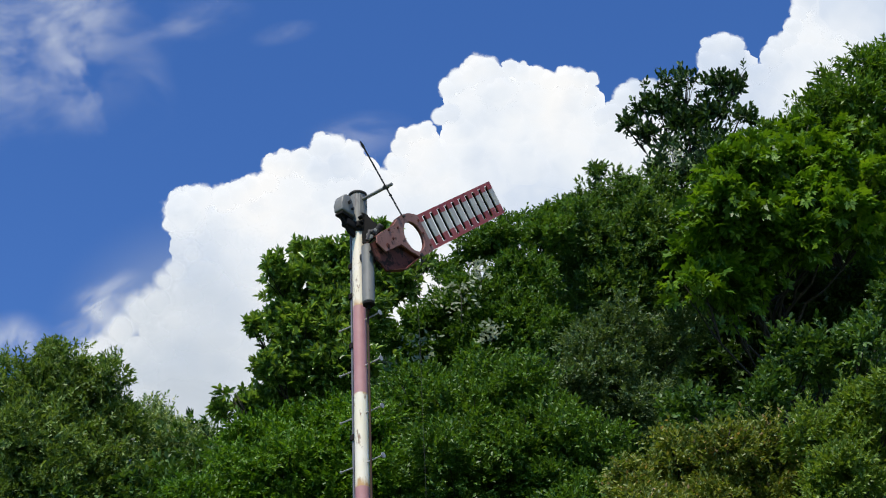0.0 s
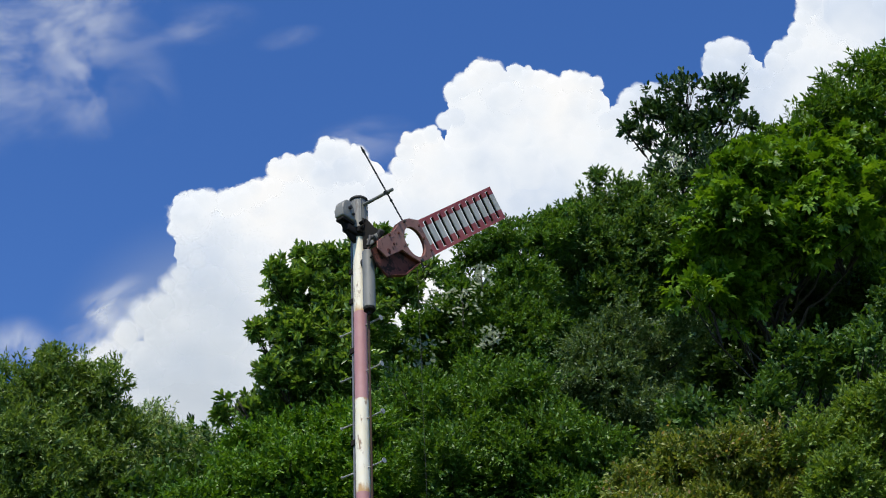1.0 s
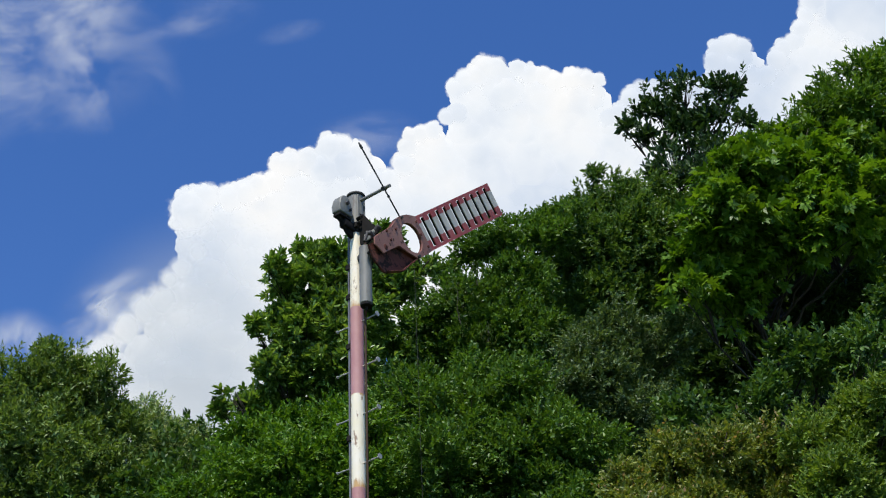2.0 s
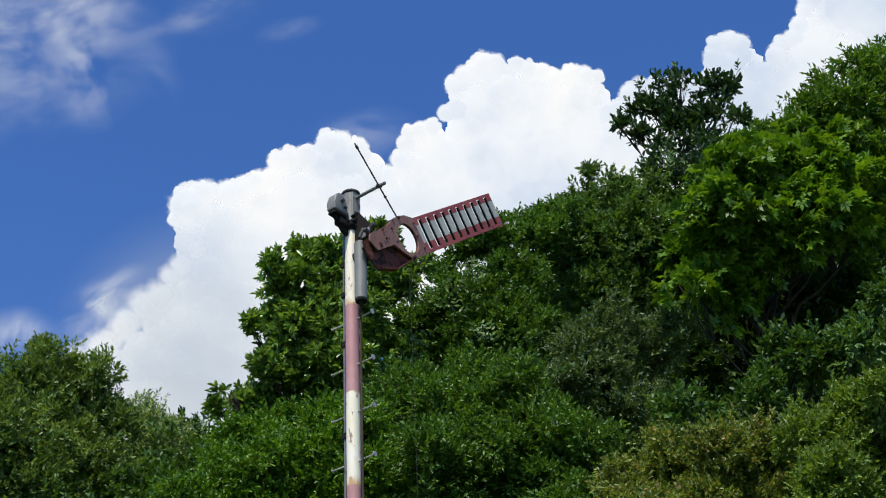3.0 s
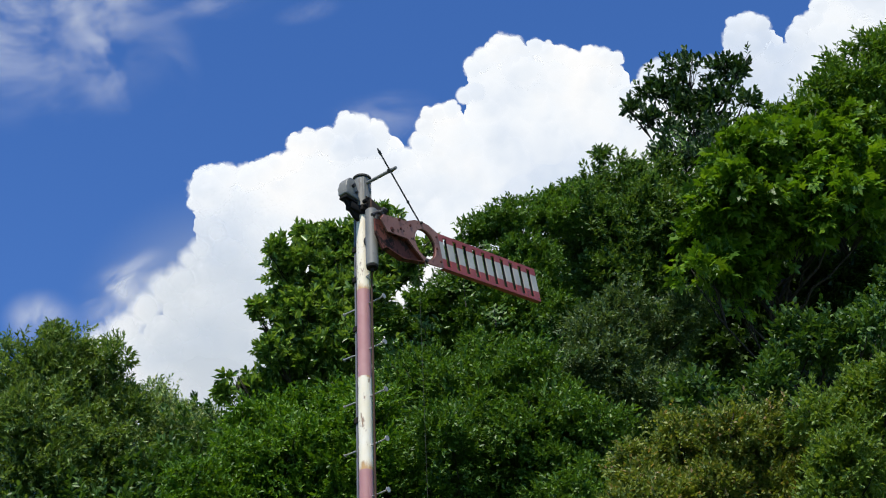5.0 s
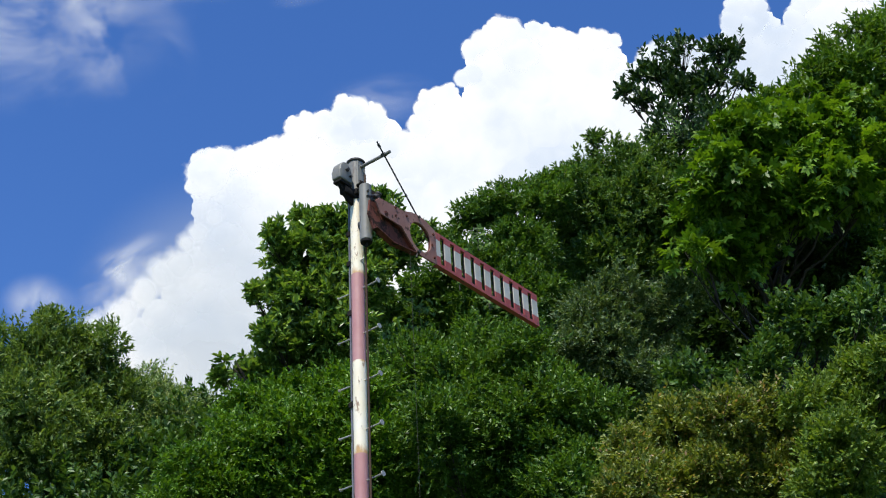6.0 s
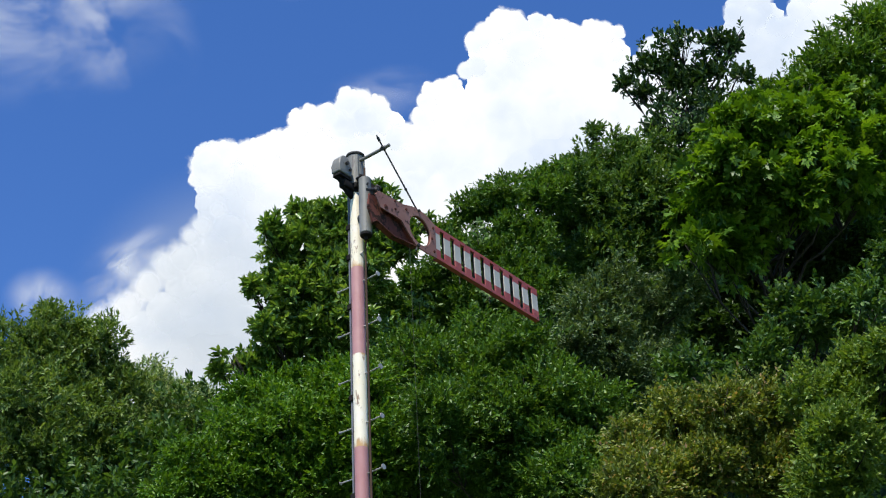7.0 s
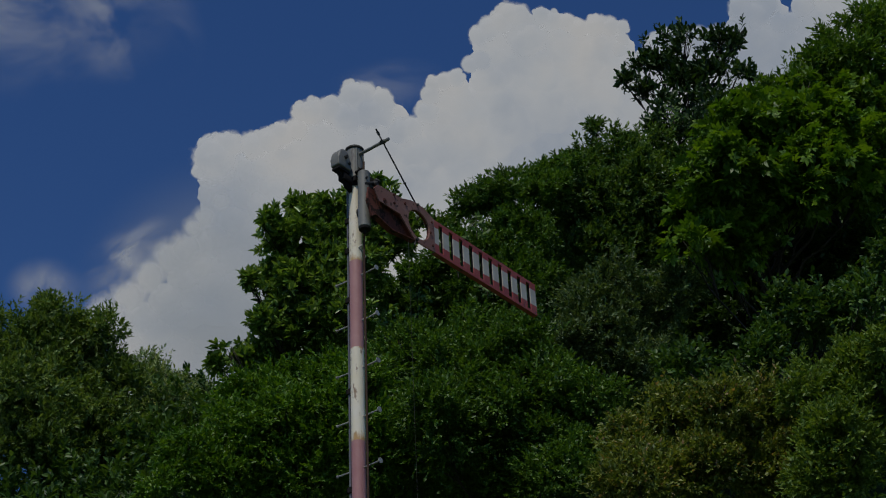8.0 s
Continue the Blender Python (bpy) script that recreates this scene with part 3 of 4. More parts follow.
OAK_CLUMPS = [(5.19, 20.47, 18.75, 0.17), (5.53, 20.47, 18.9, 0.16), (5.7, 19.93, 18.42, 0.17), (5.99, 19.95, 18.35, 0.14), (5.0, 20.4, 18.27, 0.13), (5.29, 20.34, 18.16, 0.18), (5.64, 20.3, 18.22, 0.23), (5.92, 20.08, 18.0, 0.19), (6.39, 20.26, 18.65, 0.12), (6.57, 20.26, 18.87, 0.08), (6.67, 20.25, 18.57, 0.08), (6.78, 20.0, 18.76, 0.06), (6.43, 20.16, 18.05, 0.18), (6.08, 20.14, 17.73, 0.23), (5.68, 20.33, 17.75, 0.27), (5.06, 20.5, 17.81, 0.11), (4.83, 20.47, 17.87, 0.08), (4.64, 20.23, 17.75, 0.05), (5.71, 20.17, 17.15, 0.3), (6.09, 20.06, 17.18, 0.29), (5.33, 19.92, 16.73, 0.23), (6.6, 19.92, 17.61, 0.15), (5.32, 20.18, 17.19, 0.15), (5.08, 19.83, 16.52, 0.19), (5.38, 19.76, 16.28, 0.26), (5.84, 19.96, 16.63, 0.26), (4.88, 19.73, 16.57, 0.09)]
# the last three clumps are added behind the crown to block sun
MAPLE_CLUMPS = [(4.75, 15.79, 13.49, 0.18), (5.17, 16.04, 13.94, 0.17), (5.45, 15.9, 13.56, 0.28), (5.99, 16.08, 13.79, 0.29), (6.42, 16.1, 13.61, 0.3), (4.38, 15.65, 12.67, 0.17), (4.73, 15.61, 12.72, 0.27), (5.36, 16.27, 13.0, 0.33), (5.81, 15.81, 12.76, 0.32), (6.31, 15.79, 12.69, 0.26), (4.43, 16.4, 12.57, 0.19), (4.68, 15.98, 12.28, 0.26), (5.19, 16.27, 12.42, 0.28), (5.55, 15.98, 12.31, 0.25), (6.03, 16.11, 12.52, 0.19), (4.11, 15.72, 11.61, 0.17), (4.56, 16.11, 11.77, 0.23), (5.03, 16.29, 11.87, 0.19), (6.88, 16.02, 13.35, 0.24), (6.77, 16.19, 12.74, 0.21), (4.7, 16.14, 11.36, 0.13), (5.96, 16.7, 14.41, 0.32), (6.48, 16.7, 14.6, 0.33), (7.02, 16.7, 14.49, 0.36)]
# the last seven clumps are unseen ones, added to shade the hollow below
LOCUST_CLUMPS = [(6.66, 16.94, 15.32, 0.2), (6.41, 16.86, 14.94, 0.13), (7.01, 17.04, 15.71, 0.18), (7.25, 16.89, 15.4, 0.29), (7.45, 16.84, 16.05, 0.17), (7.87, 17.04, 16.16, 0.3), (8.26, 17.35, 16.85, 0.17), (7.1, 17.28, 15.08, 0.35), (7.64, 17.26, 15.26, 0.38), (8.15, 16.93, 15.74, 0.4), (7.06, 17.12, 16.11, 0.06), (5.85, 16.97, 14.87, 0.15), (6.15, 16.9, 14.82, 0.13), (5.86, 16.86, 14.45, 0.22), (7.83, 16.93, 14.29, 0.4), (7.67, 17.36, 13.44, 0.36), (7.11, 17.3, 12.84, 0.12), (7.2, 17.28, 12.46, 0.2), (6.45, 17.1, 14.16, 0.56), (7.04, 17.2, 14.12, 0.56), (7.02, 18.6, 15.26, 0.95), (7.99, 18.8, 15.39, 0.97), (6.75, 19.2, 14.94, 0.84), (7.75, 19.8, 15.12, 0.86), (5.96, 18.4, 14.39, 0.67)]
# added filler shrub behind the maple, where only a dark hollow shows
HOLLOW_CLUMPS = [(4.7, 17.88, 12.15, 0.33), (5.29, 17.89, 12.38, 0.39), (5.12, 17.69, 11.55, 0.38), (5.79, 17.56, 12.3, 0.39), (6.29, 17.4, 12.42, 0.39), (6.94, 17.8, 12.61, 0.35), (5.77, 17.68, 11.75, 0.37), (4.67, 17.86, 11.43, 0.34), (6.41, 17.62, 11.97, 0.35)]
GREY_CLUMPS = [(2.83, 16.25, 11.06, 0.31), (3.31, 16.38, 11.38, 0.32), (2.89, 16.04, 10.47, 0.37), (3.64, 16.5, 10.95, 0.39), (2.46, 16.01, 10.31, 0.3), (3.35, 16.16, 10.13, 0.37), (4.05, 16.18, 11.24, 0.24)]
UNDER_CLUMPS = [(5.06, 13.88, 9.49, 0.29), (5.18, 13.06, 9.14, 0.3), (3.54, 14.22, 9.03, 0.31), (4.08, 13.6, 8.69, 0.3), (5.72, 13.52, 9.96, 0.2), (4.45, 13.51, 9.29, 0.25)]
MID_CLUMPS = [(1.03, 15.16, 9.59, 0.39), (1.56, 15.41, 9.56, 0.4), (1.98, 14.84, 9.12, 0.38), (1.47, 15.53, 10.21, 0.34), (0.85, 14.73, 8.69, 0.43), (1.48, 15.13, 8.73, 0.44), (2.13, 15.37, 8.76, 0.45), (2.58, 14.78, 8.93, 0.31), (1.61, 15.63, 8.29, 0.45), (2.27, 14.57, 7.87, 0.42), (1.94, 15.08, 9.88, 0.33), (0.55, 15.42, 10.03, 0.3)]
YELLOW_CLUMPS = [(2.6, 13.25, 7.81, 0.21), (3.09, 13.38, 8.1, 0.27), (3.47, 12.85, 7.95, 0.26), (4.03, 13.33, 8.05, 0.34), (2.57, 12.85, 7.17, 0.33), (3.28, 13.1, 7.43, 0.34), (3.93, 13.21, 7.35, 0.35)]
RIGHT_CLUMPS = [(4.23, 12.5, 7.87, 0.25), (4.73, 12.57, 8.13, 0.25), (4.31, 12.23, 7.28, 0.31), (4.91, 12.74, 7.74, 0.34), (4.88, 11.99, 8.11, 0.16), (4.22, 12.51, 6.97, 0.32)]


ASH_LEAF = leaf_material("ash_leaf", (0.060, 0.122, 0.022), (0.125, 0.210, 0.048), (0.215, 0.305, 0.090))
PALE_LEAF = leaf_material("pale_willow_leaf", (0.085, 0.155, 0.047), (0.171, 0.265, 0.093), (0.333, 0.425, 0.207), odd=(0.632, 0.667, 0.483))
BROAD_LEAF = leaf_material("broad_leaf", (0.052, 0.122, 0.018), (0.130, 0.245, 0.040), (0.250, 0.375, 0.085), gloss=0.34)
FRESH_LEAF = leaf_material("fresh_green_leaf", (0.040, 0.112, 0.007), (0.090, 0.200, 0.014), (0.152, 0.280, 0.026))
BUSH_LEAF = leaf_material("bush_leaf", (0.034, 0.090, 0.009), (0.075, 0.166, 0.018), (0.130, 0.232, 0.035))
ACACIA_LEAF = leaf_material("acacia_leaf", (0.034, 0.094, 0.010), (0.076, 0.168, 0.021), (0.132, 0.238, 0.036))
ACACIA2_LEAF = leaf_material("dull_acacia_leaf", (0.045, 0.105, 0.018), (0.088, 0.176, 0.034), (0.150, 0.245, 0.058))
OAK_LEAF = leaf_material("oak_leaf", (0.017, 0.045, 0.013), (0.033, 0.079, 0.019), (0.062, 0.121, 0.032), through_light=0.18)
MAPLE_LEAF = leaf_material("maple_leaf", (0.050, 0.125, 0.007), (0.098, 0.205, 0.012), (0.165, 0.290, 0.020), through_light=0.32)
LOCUST_LEAF = leaf_material("locust_leaf", (0.040, 0.105, 0.009), (0.085, 0.180, 0.017), (0.145, 0.255, 0.030))
# leaf greens darkened so that colour carries the shade of the hollow
HOLLOW_SHADE_LEAF = leaf_material("shade_darkened_leaf", (0.020, 0.050, 0.012), (0.038, 0.085, 0.018), (0.070, 0.130, 0.030))
GREY_LEAF = leaf_material("grey_green_leaf", (0.040, 0.084, 0.026), (0.082, 0.142, 0.051), (0.142, 0.203, 0.081), gloss=0.5)
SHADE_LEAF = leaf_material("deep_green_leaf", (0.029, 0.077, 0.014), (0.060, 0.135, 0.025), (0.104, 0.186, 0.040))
YELLOW_LEAF = leaf_material("yellowing_leaf", (0.071, 0.121, 0.019), (0.156, 0.209, 0.035), (0.255, 0.284, 0.061), odd=(0.425, 0.284, 0.149))
LIME_LEAF = leaf_material("lime_green_leaf", (0.068, 0.135, 0.016), (0.129, 0.216, 0.030), (0.212, 0.297, 0.054))

TREES = {}
TREES["ash"] = build_tree("ash_tree", "feathery grey-green ash tree on the wooded bank", "tree", ASH_CLUMPS, ASH_LEAF, LEAFLET, 0.105, 0.36, 9, 0.22, 1.7, 11)
TREES["pale"] = build_tree("willow_shrub", "pale silvery green willow shrub with fine leaves", "shrub", PALE_CLUMPS, PALE_LEAF, LEAFLET, 0.10, 0.32, 9, 0.24, 2.33, 12, stems=3)
TREES["broad"] = build_tree("broadleaf_tree", "broad-leaved tree with glossy mid-green rosettes of leaves", "tree", BROAD_CLUMPS, BROAD_LEAF, OVAL, 0.115, 0.40, 8, 0.08, 2.2, 13, ragged=0.40, gaps=-0.07)
TREES["front"] = build_tree("bush", "dense dark green bush at the foot of the bank", "shrub", FRONT_CLUMPS, FRESH_LEAF, LEAFLET, 0.063, 0.5, 9, 0.18, 1.9, 14, stems=4)
TREES["acacia"] = build_tree("acacia_tree", "bright green feathery acacia tree on the bank", "tree", ACACIA_CLUMPS, ACACIA_LEAF, LEAFLET, 0.066, 0.48, 9, 0.14, 2.2, 15, ragged=0.26)
TREES["acacia2"] = build_tree("acacia_tree", "deep green acacia tree with a rounded crown", "tree", ACACIA2_CLUMPS, ACACIA2_LEAF, LEAFLET, 0.082, 0.48, 9, 0.17, 2.2, 16)
TREES["oak"] = build_tree("oak_tree", "sparse dark oak tree rising against the cloud", "tree", OAK_CLUMPS, OAK_LEAF, OVAL, 0.115, 0.52, 7, 0.24, 1.8, 17, closed=False, droop=-0.3, ragged=0.42, gaps=0.08)
TREES["maple"] = build_tree("maple_tree", "sunlit bright green maple with large lobed leaves", "tree", MAPLE_CLUMPS, MAPLE_LEAF, LOBED, 0.15, 1.0, 5, 0.20, 4.0, 18, droop=0.35, gaps=0.03)
TREES["locust"] = build_tree("locust_tree", "tall green locust tree with long feathered leaves", "tree", LOCUST_CLUMPS, LOCUST_LEAF, LEAFLET, 0.105, 0.36, 9, 0.24, 1.6, 24, closed=False, gaps=-0.25)
TREES["elder"] = build_tree("hollow_fill_shrub", "filler shrub, leaves darkened to paint the shade of the hollow", "shrub", HOLLOW_CLUMPS, HOLLOW_SHADE_LEAF, OVAL, 0.11, 0.45, 7, 0.16, 2.4, 25, stems=3)
TREES["grey"] = build_tree("shrub", "grey-green small-leaved shrub under the acacias", "shrub", GREY_CLUMPS, GREY_LEAF, LEAFLET, 0.058, 0.48, 9, 0.16, 2.2, 19, stems=4, gaps=-0.02)
TREES["under"] = build_tree("hazel_shrub", "dark green shrub in the shade of the maple", "shrub", UNDER_CLUMPS, SHADE_LEAF, OVAL, 0.07, 0.6, 7, 0.16, 2.6, 20, stems=4, gaps=0.03)
TREES["mid"] = build_tree("bush", "wide green bush with small dense leaves", "shrub", MID_CLUMPS, BUSH_LEAF, LEAFLET, 0.060, 0.5, 9, 0.17, 1.6, 21, stems=5)
TREES["yellow"] = build_tree("hawthorn_shrub", "yellowing hawthorn shrub with some dry brown leaves", "shrub", YELLOW_CLUMPS, YELLOW_LEAF, LEAFLET, 0.052, 0.55, 8, 0.13, 2.5, 22, stems=4)
TREES["right"] = build_tree("shrub", "yellow-green small-leaved shrub low on the bank", "shrub", RIGHT_CLUMPS, LIME_LEAF, LEAFLET, 0.055, 0.52, 8, 0.15, 2.5, 23, stems=4)


def build_undergrowth():
    """Low leafy cover over the bank under the trees."""
    rnd = random.Random(31)
    clumps = []
    for i in range(18):
        for j in range(11):
            x, y = -8 + i * 1.2 + rnd.uniform(-0.5, 0.5), 14 + j * 1.25 + rnd.uniform(-0.5, 0.5)
            clumps.append((x, y, bank(x, y) + 0.15, rnd.uniform(0.6, 0.95)))
    me = crown_mesh("undergrowth", clumps, LEAFLET, 0.14, 0.5, 8, 0.22, 0.4, 31)
    me.materials.append(SHADE_LEAF)
    tagged(new("undergrowth", me), "dark green leafy undergrowth covering the bank", "undergrowth", kind="stuff")


build_undergrowth()


def build_branch(tree, at, seed, across):
    """A leafy branch whose leaves are pale below: when wind turns it over, it shows silver."""
    rng = np.random.default_rng(seed)
    tops, unders, faces = [], [], []
    for k in range(60):
        t = rng.random()
        p = np.array((rng.normal() * across * 0.45, rng.normal() * 0.05, (t - 0.5) * across * 1.8))
        way = unit(np.array([[rng.normal() * 0.8, rng.normal() * 0.25, 0.6 + rng.normal() * 0.4]]))[0]
        nor = np.cross(way, unit(np.cross(way, np.array([[0.2 * rng.normal(), 1.0, 0.25 * rng.normal()]])))[0])
        side = np.cross(way, nor)
        size = rng.uniform(0.06, 0.10)
        base = len(tops)
        for sx, sy, _ in LEAFLET[0]:
            v = p + side * sx * 0.42 * size + way * sy * size
            tops.append(v + nor * 0.002)
            unders.append(v - nor * 0.002)
        faces += [tuple(base + i for i in f) for f in LEAFLET[1]]
    stem_v, stem_f = [], []
    tapered(stem_v, stem_f, bough(Vector((0, 0, -across)), Vector((0, 0, across * 0.8)), random.Random(seed), 0.0, 5), [0.008, 0.007, 0.006, 0.005, 0.004, 0.003], 6)
    branch = mesh_from("branch", stem_v, stem_f, BARK)
    branch.parent = tree
    for name, vs, mat in (("foliage", tops, ACACIA_LEAF), ("foliage_underside", unders, SILVER_LEAF)):
        mesh_from(name, [tuple(v) for v in vs], faces, mat).parent = branch
    branch.location = at - tree.location
    for leafage in branch.children:
        tagged(leafage, kind="stuff")
    tagged(branch, "wind-tossed branch with silvery leaf undersides")
    return branch


SILVER_LEAF = leaf_material("silvery_leaf_underside", (0.20, 0.25, 0.15), (0.29, 0.34, 0.22), (0.40, 0.44, 0.31))
BRANCHES = [
    build_branch(TREES["acacia"], Vector((1.39, 17.44, 12.55)), 40, 0.34),
    build_branch(TREES["acacia"], Vector((0.82, 17.28, 11.71)), 41, 0.26),
    build_branch(TREES["acacia"], Vector((0.40, 17.30, 11.39)), 42, 0.24),
    build_branch(TREES["acacia"], Vector((1.69, 17.52, 13.09)), 43, 0.20),
    build_branch(TREES["acacia"], Vector((1.76, 17.31, 11.97)), 44, 0.16),
    build_branch(TREES["acacia2"], Vector((5.05, 19.0, 16.15)), 45, 0.22),
]

# ---- the signal: banded tubular mast, head castings, swinging arm
TURN = 48.62
PIVOT = (0.0, -0.287, 7.60)
GUIDE = (0.0, -0.287, 8.11)
RISE = 0.246


def build_mast():
    s = thing("semaphore_signal", pose(0, 9, 0, 0, 0, TURN), "old railway semaphore signal on a red and white mast", "railway signal")
    # painted bands, from the top down
    edges = [7.87, 7.212, 6.528, 5.844, 5.16, 4.476, 3.792, 3.108, 2.424, 1.74, 1.056, 0.3]
    for k, (hi, lo) in enumerate(zip(edges, edges[1:])):
        bm = bmesh.new()
        tube(bm, (0, 0, lo), (0, 0, hi), 0.047, n=24)
        white = k % 2 == 0
        part("mast_band", bm, MAST_WHITE if white else MAST_RED, s, "chipped cream white paint band" if white else "bleached pinkish red paint band", smooth=40)
    bm = bmesh.new()
    box(bm, (-0.22, -0.22, 0.0), (0.22, 0.22, 0.3), 0.02)
    part("base_block", bm, GREY, s)
    # steel channel up the back of the mast
    bm = bmesh.new()
    box(bm, (-0.024, 0.056, 0.3), (0.020, 0.062, 7.86))
    box(bm, (-0.024, 0.048, 0.3), (-0.018, 0.056, 7.86))
    box(bm, (0.014, 0.048, 0.3), (0.020, 0.056, 7.86))
    part("rear_channel", bm, CHANNEL, s, "dull bluish grey steel channel")
    # clips that hold the channel
    for z in (7.55, 7.30, 6.9, 6.2, 5.5, 4.8):
        bm = bmesh.new()
        box(bm, (-0.034, 0.03, z), (-0.024, 0.074, z + 0.04), 0.002)
        box(bm, (-0.034, 0.062, z), (0.026, 0.074, z + 0.04), 0.002)
        part("channel_clip", bm, BLACK, s)
    # climbing pegs through the mast, with round heads
    for k in range(17):
        z = 7.095 - 0.36 * k
        for way in (-1, 1):
            bm = bmesh.new()
            tube(bm, (0, way * 0.045, z), (0, way * 0.18, z + 0.004), 0.0056, n=8)
            tube(bm, (0, way * 0.18, z + 0.004), (0, way * 0.187, z + 0.004), 0.019 if way < 0 else 0.011, n=14)
            part("climbing_peg", bm, STEEL, s, smooth=40)
    # head: tubular casting with ribs and a lid
    bm = bmesh.new()
    tube(bm, (0, 0, 7.90), (0, 0, 8.165), 0.060, n=28, rim=0.004)
    for a in (-125, -60, 10, 80, 150):
        r = radians(a)
        tube(bm, (0.060 * math.cos(r), 0.060 * math.sin(r), 7.92), (0.060 * math.cos(r), 0.060 * math.sin(r), 8.155), 0.008, n=8)
    part("head_casting", bm, GREY, s, smooth=40)
    bm = bmesh.new()
    tube(bm, (0, 0, 8.165), (0, 0, 8.185), 0.069, n=28, rim=0.005)
    part("head_lid", bm, DARK_GREY, s, smooth=40)
    bm = bmesh.new()
    tube(bm, (0, 0, 7.835), (0, 0, 7.90), 0.052, 0.060, n=24)
    box(bm, (-0.15, -0.03, 7.84), (0.05, 0.03, 7.90), 0.008)
    box(bm, (-0.06, -0.055, 7.86), (0.06, 0.055, 7.905), 0.006)
    for x, y in ((-0.05, -0.06), (0.05, -0.06), (0.0, -0.066)):
        tube(bm, (x, y, 7.885), (x, y - 0.025, 7.885), 0.011, n=6)
    # clamp coloured black to carry the hood's shadow
    part("head_clamp", bm, BLACK, s, smooth=40)
    # arched hood beside the head
    bm = bmesh.new()
    arch = [(-0.215, 7.93), (-0.215, 7.99)]
    arch += [(-0.150 - 0.065 * math.cos(k * math.pi / 10), 7.99 + 0.10 * math.sin(k * math.pi / 10)) for k in range(1, 10)]
    arch += [(-0.085, 7.99), (-0.08, 7.93)]
    plate(bm, arch, -0.04, 0.042)
    bmesh.ops.bevel(bm, geom=[e for e in bm.edges], offset=0.011, segments=3, affect="EDGES", profile=0.5)
    hood = part("hood", bm, GREY, s, "grey arched sheet metal hood", smooth=50)
    bm = bmesh.new()
    box(bm, (-0.208, -0.034, 7.902), (-0.085, 0.036, 7.924), 0.005)
    # black here paints the shade beneath the hood
    part("shaded_hood_underside", bm, BLACK, hood)
    bm = bmesh.new()
    tube(bm, (-0.145, -0.038, 8.02), (-0.145, -0.06, 8.02), 0.014, n=6)
    tube(bm, (-0.11, -0.038, 7.98), (-0.11, -0.056, 7.98), 0.010, n=6)
    part("hood_bolt", bm, DARK_GREY, hood)
    bm = bmesh.new()
    plate(bm, [(-0.20, 7.90), (-0.05, 7.90), (-0.04, 7.78), (-0.10, 7.80)], -0.012, 0.012)
    # bracket blackened as well, for the shade under the hood
    part("hood_bracket", bm, BLACK, s)
    # guide bar standing out towards the arm's plane, with an eye for the rod
    bm = bmesh.new()
    tube(bm, (0, -0.05, 8.112), (0, -0.345, 8.112), 0.0125, n=14, rim=0.002)
    part("guide_bar", bm, GREY, s, smooth=40)
    bm = bmesh.new()
    tube(bm, (-0.016, -0.287, 8.10), (0.016, -0.287, 8.125), 0.017, n=10)
    part("guide_eye", bm, DARK_GREY, s, smooth=40)
    # arm bearing: axle, plummer blocks and cheek plates
    bm = bmesh.new()
    tube(bm, (0, -0.04, PIVOT[2]), (0, -0.278, PIVOT[2]), 0.022, n=16, rim=0.003)
    tube(bm, (0, -0.04, PIVOT[2]), (0, -0.11, PIVOT[2]), 0.042, n=18, rim=0.004)
    part("axle", bm, DARK_GREY, s, smooth=40)
    bm = bmesh.new()
    plate(bm, [(-0.02, 7.66), (0.035, 7.66), (0.05, 7.60), (0.02, 7.53), (-0.03, 7.55)], -0.135, -0.120)
    box(bm, (-0.03, -0.13, 7.57), (0.03, -0.045, 7.60), 0.003)
    part("bearing_bracket", bm, DARK_GREY, s)
    # guides for the counterweight
    bm = bmesh.new()
    tube(bm, (-0.025, -0.035, 5.0), (-0.039, -0.135, 5.0), 0.007, n=8)
    tube(bm, (-0.039, -0.135, 4.99), (-0.039, -0.135, 5.01), 0.013, n=12)
    part("rod_guide", bm, DARK_GREY, s, smooth=40)
    # stop for the arm: black web plate under the head, grey casting and knob at its end
    bm = bmesh.new()
    web = [(-0.055, 7.99), (-0.10, 7.95), (-0.16, 7.86), (-0.215, 7.80), (-0.215, 7.745), (-0.12, 7.70), (-0.055, 7.72)]
    plate(bm, web, 0.012, 0.024)
    bmesh.ops.transform(bm, matrix=Matrix.Rotation(radians(90), 4, "Z"), verts=bm.verts)
    part("web_plate", bm, BLACK, s)
    bm = bmesh.new()
    tube(bm, (-0.005, -0.10, 7.755), (-0.005, -0.195, 7.775), 0.032, 0.027, n=16, rim=0.005)
    box(bm, (-0.034, -0.16, 7.715), (0.034, -0.11, 7.785), 0.010)
    stop = part("stop_casting", bm, GREY, s, "grey cast stop bracket", smooth=40)
    bm = bmesh.new()
    tube(bm, (-0.005, -0.185, 7.775), (-0.005, -0.225, 7.812), 0.024, n=14, rim=0.008)
    part("knob", bm, DARK_GREY, stop, smooth=40)
    bm = bmesh.new()
    for x, z in ((-0.045, 7.93), (0.045, 7.93), (0.0, 7.905), (-0.02, 7.955)):
        tube(bm, (x, -0.05, z), (x, -0.085, z), 0.014, n=6)
    part("clamp_nut", bm, BLACK, s)
    # ring clamp with a torn tie on the top white band
    bm = bmesh.new()
    tube(bm, (-0.02, -0.044, 7.31), (0.02, -0.05, 7.29), 0.006, n=6)
    tube(bm, (0.02, -0.05, 7.29), (0.035, -0.06, 7.25), 0.005, n=6)
    tube(bm, (-0.02, -0.044, 7.31), (0.005, -0.055, 7.34), 0.005, n=6)
    part("wire_tie", bm, STEEL, s, smooth=40)
